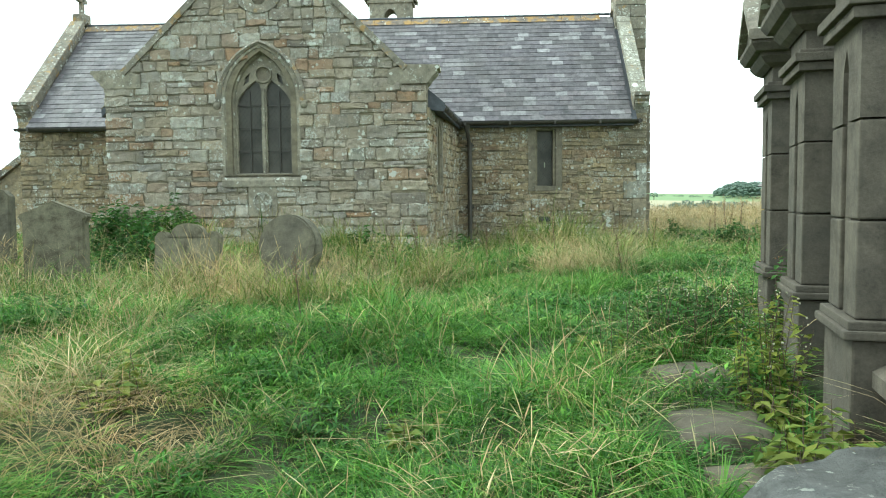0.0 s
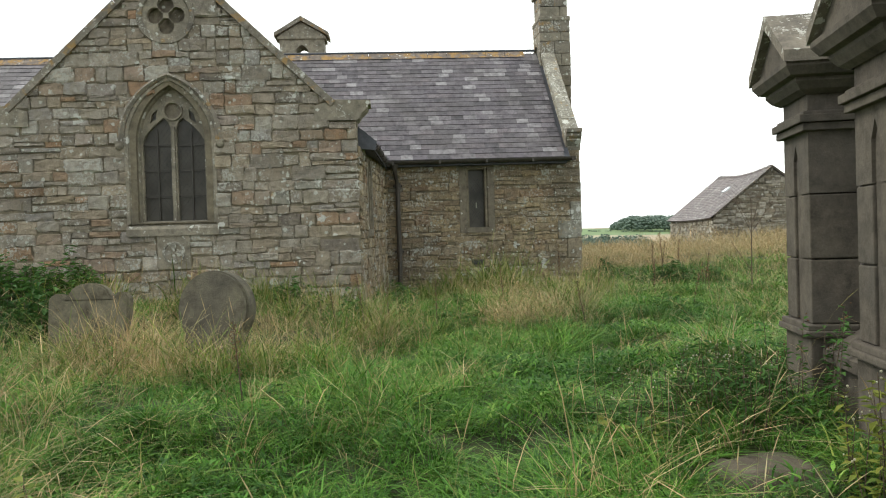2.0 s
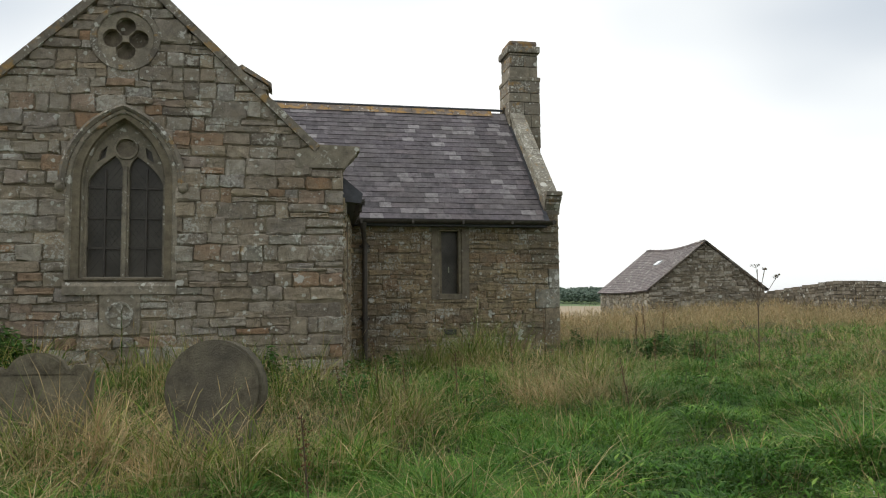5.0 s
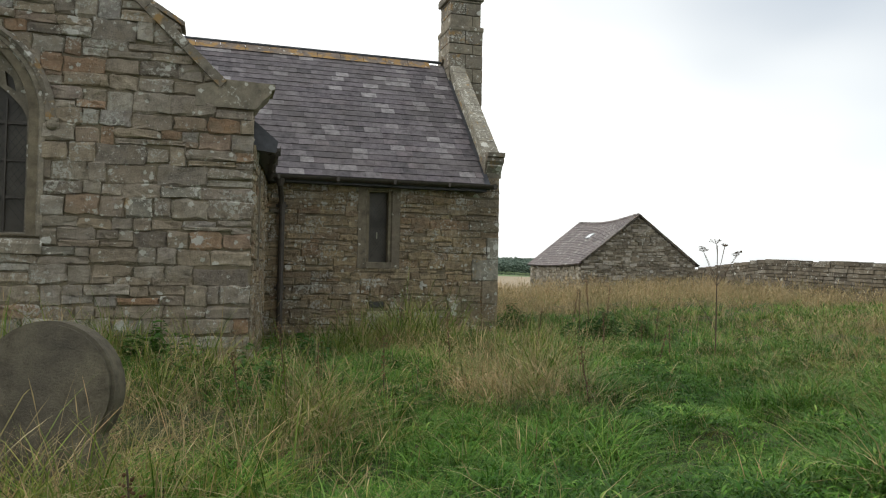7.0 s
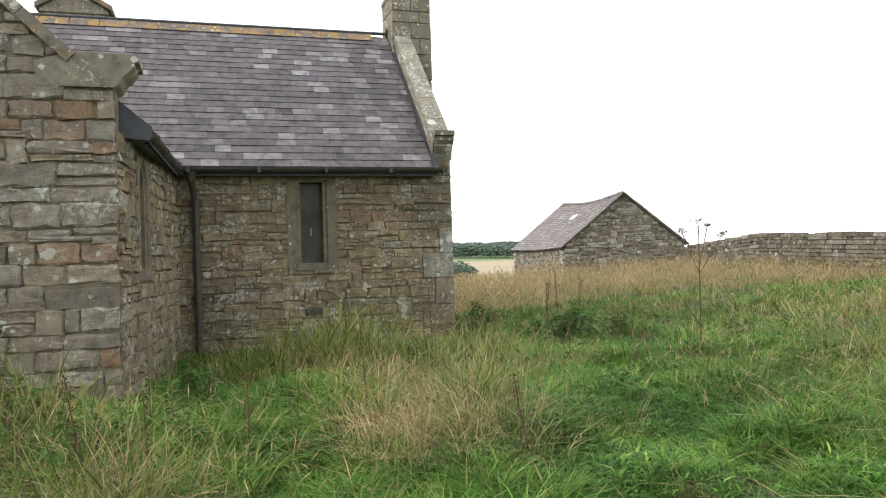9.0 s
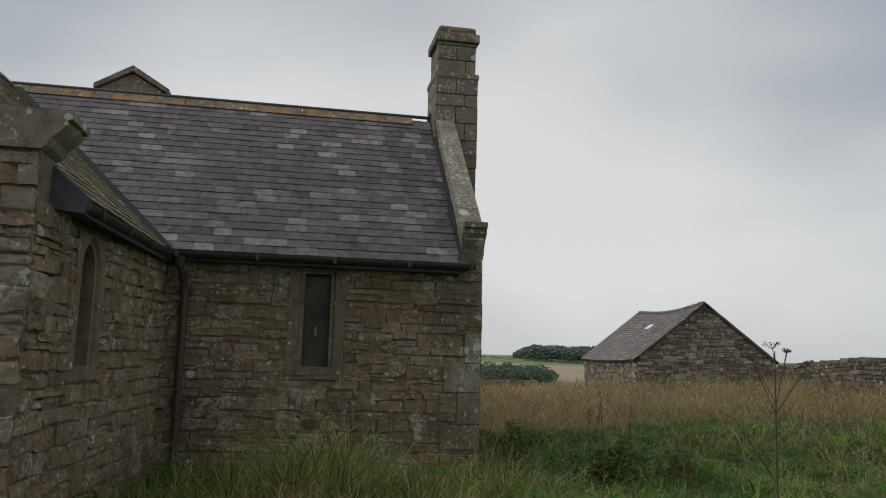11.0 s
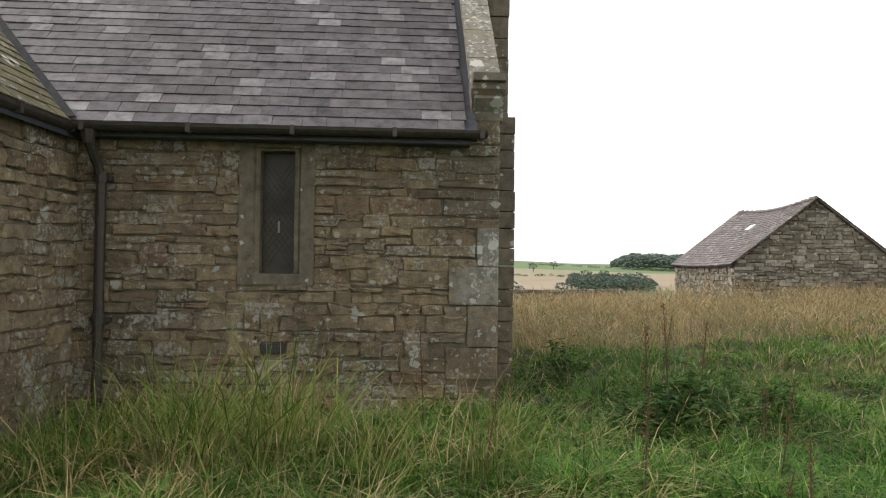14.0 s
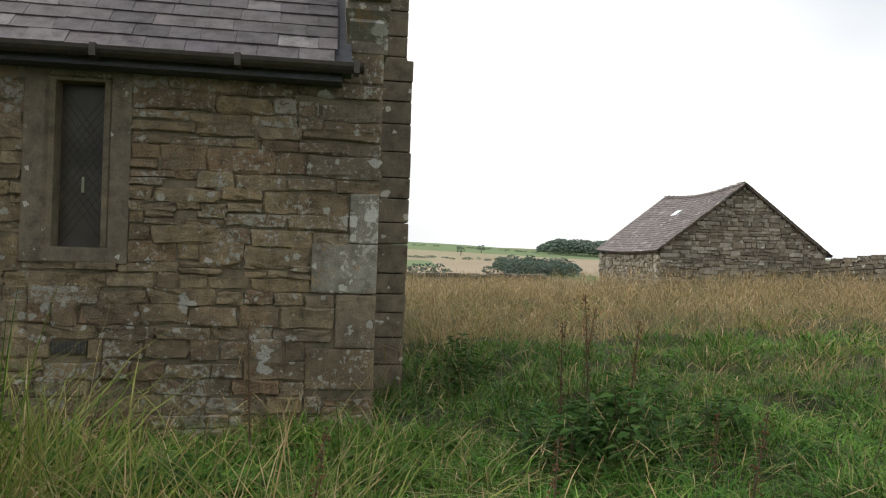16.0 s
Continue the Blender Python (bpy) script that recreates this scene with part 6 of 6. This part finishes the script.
def leafy_clump(name, x, y, height, spread_r, stems, leaf, mat, label, category, seed, flowers=None, group="weeds"):
    """Stems with pointed leaves all along them."""
    r = random.Random(seed)
    t = thing(name, label, category, (x, y, gz(x, y) - 0.02), group)
    sb, lb, fb = bmesh.new(), bmesh.new(), bmesh.new()
    for _ in range(stems):
        a, q = r.uniform(0, 6.28), spread_r * math.sqrt(r.random())
        base = Vector((q * math.cos(a), q * math.sin(a), gz(x + q * math.cos(a), y + q * math.sin(a)) - gz(x, y)))
        h = height * r.uniform(0.55, 1.05) * (1 - 0.35 * q / spread_r)
        tip = base + Vector((r.uniform(-0.2, 0.2) * h, r.uniform(-0.2, 0.2) * h, h))
        tube(sb, base, tip, 0.0035, 0.0015, 4)
        for k in range(int(h / 0.022)):
            p = base.lerp(tip, 0.12 + 0.88 * k / max(1, int(h / 0.022)))
            b2, e = r.uniform(0, 6.28), r.uniform(-0.3, 0.6)
            ln = leaf * r.uniform(0.6, 1.2)
            d = Vector((math.cos(b2) * math.cos(e), math.sin(b2) * math.cos(e), math.sin(e)))
            s = Vector((-math.sin(b2), math.cos(b2), r.uniform(-0.3, 0.3))) * ln * 0.24
            v = [lb.verts.new(c) for c in (p, p + d * ln * 0.45 + s, p + d * ln - Vector((0, 0, ln * 0.3)), p + d * ln * 0.45 - s)]
            lb.faces.new(v)
        if flowers and r.random() < 0.5:
            for _ in range(3):
                c = tip + Vector((r.uniform(-0.03, 0.03), r.uniform(-0.03, 0.03), r.uniform(-0.03, 0.02)))
                bmesh.ops.create_icosphere(fb, subdivisions=1, radius=r.uniform(0.003, 0.006), matrix=Matrix.Translation(c))
    part("stalk", sb, M_STALK, t)["kind"] = "stuff"
    part("foliage", lb, mat, t)["kind"] = "stuff"
    if flowers and len(fb.verts):
        part("blossom", fb, flowers, t)["kind"] = "stuff"
    else:
        fb.free()


WEEDS = [(2.0, 4.25, 0.5, 0.4, 60, 0.065, M_WEED, None), (2.25, 4.5, 0.55, 0.3, 44, 0.065, M_WEED, M_WHITE), (2.28, 3.05, 0.55, 0.2, 24, 0.06, M_YELLOWLEAF, M_WHITE), (2.13, 2.12, 0.35, 0.22, 34, 0.09, M_YELLOWLEAF, None),
         (2.62, 4.25, 0.8, 0.25, 14, 0.06, M_WEED, M_RUST), (1.9, 4.6, 0.6, 0.35, 18, 0.06, M_WEED, M_WHITE), (2.2, 2.75, 0.28, 0.16, 22, 0.08, M_YELLOWLEAF, None),
         (-4.9, 11.15, 0.95, 0.5, 60, 0.12, M_WEED, None), (-4.0, 11.2, 0.9, 0.5, 60, 0.12, M_WEED, None), (-3.6, 9.2, 0.85, 0.55, 60, 0.13, M_WEED, None), (-0.9, 11.0, 0.6, 0.4, 26, 0.12, M_WEED, None), (0.45, 11.4, 0.6, 0.3, 18, 0.12, M_WEED, M_RUST),
         (5.5, 14.3, 0.7, 0.5, 70, 0.11, M_WEED, None), (6.3, 14.8, 0.5, 0.4, 30, 0.11, M_WEED, None), (4.2, 10.6, 0.35, 0.4, 24, 0.12, M_WEED, None), (5.0, 16.8, 0.6, 0.4, 26, 0.1, M_WEED, M_RUST), (-0.1, 9.6, 0.55, 0.35, 22, 0.1, M_WEED, M_RUST), (3.0, 13.5, 0.4, 0.35, 26, 0.12, M_WEED, None)]
for i, (x, y, h, s, k, lf2, mt, fl) in enumerate(WEEDS):
    leafy_clump("weed_clump", x, y, h, s, k, lf2, mt, "yellow-green broad-leaved weeds in the grass" if mt is M_YELLOWLEAF else "dark green nettles and weeds among the grass", "weeds", 40 + i, fl)


for i in range(46):
    rr = random.Random(500 + i)
    lx, ly = LANE[rr.randrange(len(LANE))] + np.array((rr.uniform(-3.2, 3.6), rr.uniform(0.5, 4.0)))
    if lane_distance(np.array([lx]), np.array([ly]))[0] > 0.45 and open_ground(np.array([lx]), np.array([ly]))[0]:
        leafy_clump("weed_clump", lx, ly, rr.uniform(0.16, 0.32), rr.uniform(0.14, 0.3), rr.randrange(10, 20), rr.uniform(0.07, 0.12), rr.choice((M_WEED, M_WEED, M_YELLOWLEAF)), "low broad-leaved weeds lost in the grass", "weeds", 700 + i)


for i in range(26):
    rr = random.Random(900 + i)
    nx0, ny0 = (rr.uniform(-0.9, 1.3), rr.uniform(8.6, 11.3)) if i < 14 else (rr.uniform(4.4, 7.2), rr.uniform(11.5, 15.5))
    leafy_clump("nettle_stalk", nx0, ny0, rr.uniform(0.45, 0.75), 0.05, rr.randrange(1, 4), rr.uniform(0.05, 0.08), M_WEED, "single dark nettle spire standing above the grass", "weeds", 950 + i, M_RUST if i % 3 == 0 else None, "nettle spires")


def dock(x, y, h, seed):
    """Dead dock: a brown stem with rusty seed whorls."""
    r = random.Random(seed)
    t = thing("dock_stalk", "dead brown dock stalk with rusty seed whorls", "weed", (x, y, gz(x, y) - 0.02), "dead dock stalks")
    tip = Vector((r.uniform(-0.12, 0.12), r.uniform(-0.12, 0.12), h))
    part("stem", tube(bmesh.new(), (0, 0, 0), tip, 0.006, 0.003, 5), M_STALK, t)
    bm = bmesh.new()
    for _ in range(int(h * 130)):
        u = r.uniform(0.4, 1.0)
        p = tip * u + Vector((r.gauss(0, 0.014), r.gauss(0, 0.014), r.uniform(-0.01, 0.01)))
        bmesh.ops.create_icosphere(bm, subdivisions=1, radius=r.uniform(0.0035, 0.007), matrix=Matrix.Translation(p))
    part("seed_whorl", bm, M_RUST, t)["kind"] = "stuff"


for i, (x, y, h) in enumerate(((3.42, 13.9, 0.95), (5.3, 11.9, 0.6), (4.9, 11.6, 0.55), (5.9, 13.6, 0.65), (0.9, 9.2, 0.6), (0.35, 9.0, 0.65), (0.1, 8.6, 0.7), (-0.2, 8.8, 0.6), (4.6, 12.4, 0.7), (5.6, 12.8, 0.7), (6.2, 16.6, 0.8), (1.9, 10.6, 0.7), (2.6, 8.9, 0.6), (-0.6, 5.4, 0.6), (3.7, 12.6, 0.65), (5.35, 14.6, 1.0), (5.6, 14.7, 1.1), (5.75, 14.5, 0.95))):
    dock(x, y, h, 60 + i)


def hogweed(x, y, top, seed):
    """Dead hogweed: a bare stem that carries umbels of thin rays."""
    r = random.Random(seed)
    z = gz(x, y)
    h = top - z
    t = thing("dead_hogweed", "tall dead hogweed with dry umbels", "weed", (x, y, z - 0.02))
    part("stem", tube(bmesh.new(), (0, 0, 0), (0.02, 0, h - 0.07), 0.010, 0.005, 7), M_STALK, t)
    part("stem", tube(bmesh.new(), (0.0, 0, h * 0.22), (-0.3, 0.05, h * 0.52), 0.006, 0.003, 5), M_STALK, t)
    for ax, start, up, rad in ((0.0, 0.88, 1.0, 0.085), (-0.15, 0.66, 0.93, 0.05), (-0.28, 0.6, 0.95, 0.035), (0.14, 0.64, 0.98, 0.03), (0.18, 0.64, 0.985, 0.03), (0.27, 0.6, 0.92, 0.035), (0.36, 0.6, 0.90, 0.04)):
        hub = Vector((0.02 + ax, r.uniform(-0.12, 0.12), h * up - 0.05))
        bm = tube(bmesh.new(), (0.02 * start, 0, h * start), hub, 0.004, 0.003, 5)
        heads = bmesh.new()
        for i in range(11):
            a = 2 * math.pi * i / 11 + r.uniform(-0.2, 0.2)
            q = rad * r.choice((1.0, 0.95, 0.6))
            e = hub + Vector((q * math.cos(a), q * math.sin(a), rad * 0.45 + r.uniform(-0.012, 0.012)))
            tube(bm, hub, e, 0.002, 0.0014, 4)
            for _ in range(4):
                bmesh.ops.create_icosphere(heads, subdivisions=1, radius=r.uniform(0.003, 0.006), matrix=Matrix.Translation(e + Vector((r.uniform(-0.012, 0.012), r.uniform(-0.012, 0.012), r.uniform(0, 0.01)))))
        u = part("umbel", bm, M_STALK, t)
        part("seed_head", heads, M_STALK, u)["kind"] = "stuff"


hogweed(5.97, 11.87, 2.2, 5)

# ---------------------------------------------------------------- stones and slates of the chapel
def spans_gable(z):
    hw = gable_half(z)
    c = TC
    spans = [(c - hw, c + hw)]

    def cut(a, b):
        res = []
        for s, e in spans:
            if b <= s or a >= e:
                res.append((s, e))
            else:
                if a > s + 0.03:
                    res.append((s, a))
                if b < e - 0.03:
                    res.append((b, e))
        return res
    if W_SILL - 0.2 < z < W_SPRING + 0.93:
        h = max(arch_half(0.62, W_SPRING, 0.89, z), 0.0)
        if h > 0.02:
            spans = cut(W_C - h, W_C + h)
    if abs(z - ROSE_Z) < 0.40:
        h = math.sqrt(0.40 ** 2 - (z - ROSE_Z) ** 2) - 0.02
        spans = cut(W_C - h, W_C + h)
    if 1.32 < z < 1.79:
        spans = cut(PX - 0.23, PX + 0.23)
    if 3.41 < z < 3.62:
        spans = cut(TX1 - 0.6, TX1 + 0.1)
        spans = cut(TX0 - 0.1, TX0 + 0.6)
    return spans


bpy.context.view_layer.update()
rects = coursed(TX0, TX1, 0.5, TRIDGE - 0.02, 4, spans_gable, 0.11, 0.225, (0.17, 0.46), "lr")
lay(rects, gable_wall, M_GABLE, Matrix.Translation((0, TY, 0)), 300, M_GABLE_REST, lambda q: math.hypot(q[0] - 0.0, 1.3 * (q[2] - 2.2)), seed=2)


def spans_nave(z):
    end = 3.68 if 1.55 < z < 1.905 else 3.94 if 1.905 <= z < 2.27 else 3.86 if 1.155 < z <= 1.55 else 3.66 if 0.86 < z <= 1.155 else EX
    if L_SILL - 0.1 < z:
        return [(TX1, L_C - 0.335), (L_C + 0.335, end)]
    return [(TX1, 1.96), (2.19, end)] if 1.09 < z < 1.18 else [(TX1, end)]


rects = coursed(TX1, EX, 0.3, EAVE, 9, spans_nave, 0.075, 0.185, (0.14, 0.46), "r")
lay(rects, nave_wall, M_NAVE, Matrix.Translation((0, NY, 0)), 300, M_NAVE_REST, lambda q: -q[0], deep=0.034, seed=3)
rects = coursed(TY + 0.03, NY, 0.3, EAVE, 12, lambda z: [(TY + 0.03, SL_C - 0.33), (SL_C + 0.33, NY)] if z > 1.71 else [(TY + 0.03, NY)], 0.1, 0.2, (0.17, 0.5))
lay(rects, side_wall, M_NAVE, turn_e, 120, M_NAVE_REST, lambda q: q[0], seed=4)
rects = coursed(NX0, TX0, 0.5, EAVE, 15, lambda z: [(NX0, -5.95 - 0.32), (-5.95 + 0.32, TX0)] if z > 1.65 else [(NX0, TX0)], 0.1, 0.2, (0.17, 0.5))
lay(rects, west_wall, M_NAVE, Matrix.Translation((0, NY, 0)), 0, M_NAVE_REST, lambda q: q[0], seed=5)


def above_valley(p):
    zt = TRIDGE - 0.908 * abs(p.x - TC - SKEW * (p.y - SKEW_Y))
    return p.z > zt - 0.25


nave_len = math.hypot(RY - 14.98, RIDGE - 3.13)
slates(nave_roof, M_SLATE_REST, Vector((0, 14.98, 3.13)), Vector((1, 0, 0)), rise_n, nave_len - 0.12, TC, EX - 0.34, 0.158, 0.245, above_valley, 300, lambda p: (p.z - 3.1) * 1.3 + abs(p.x - 3.2) * 0.35, 31)
slates(nave_roof, M_SLATE_REST, Vector((0, 14.98, 3.13)), Vector((1, 0, 0)), rise_n, nave_len - 0.12, NX0 + 0.32, TC, 0.158, 0.245, above_valley, 0, lambda p: p.z, 32)
t_len = math.hypot(2.90, TRIDGE - 3.12)
slates(trans_roof, M_MOSS_SLATE, Vector((TC + 2.90 - SKEW * SKEW_Y, 0, 3.125)), Vector((SKEW, 1, 0)), Vector((-2.90, 0, TRIDGE - 3.12)).normalized(), t_len - 0.1, TY + 0.36, RY - 0.1, 0.158, 0.245, lambda p: p.z > plane_z(p.y) - 0.2, 0, lambda p: p.z, 33)
slates(trans_roof, M_MOSS_SLATE, Vector((TC - 2.90 - SKEW * SKEW_Y, 0, 3.125)), Vector((-SKEW, -1, 0)), Vector((2.90, 0, TRIDGE - 3.12)).normalized(), t_len - 0.1, -RY + 0.1, -TY - 0.36, 0.158, 0.245, lambda p: p.z > plane_z(p.y) - 0.2, 0, lambda p: p.z, 34)
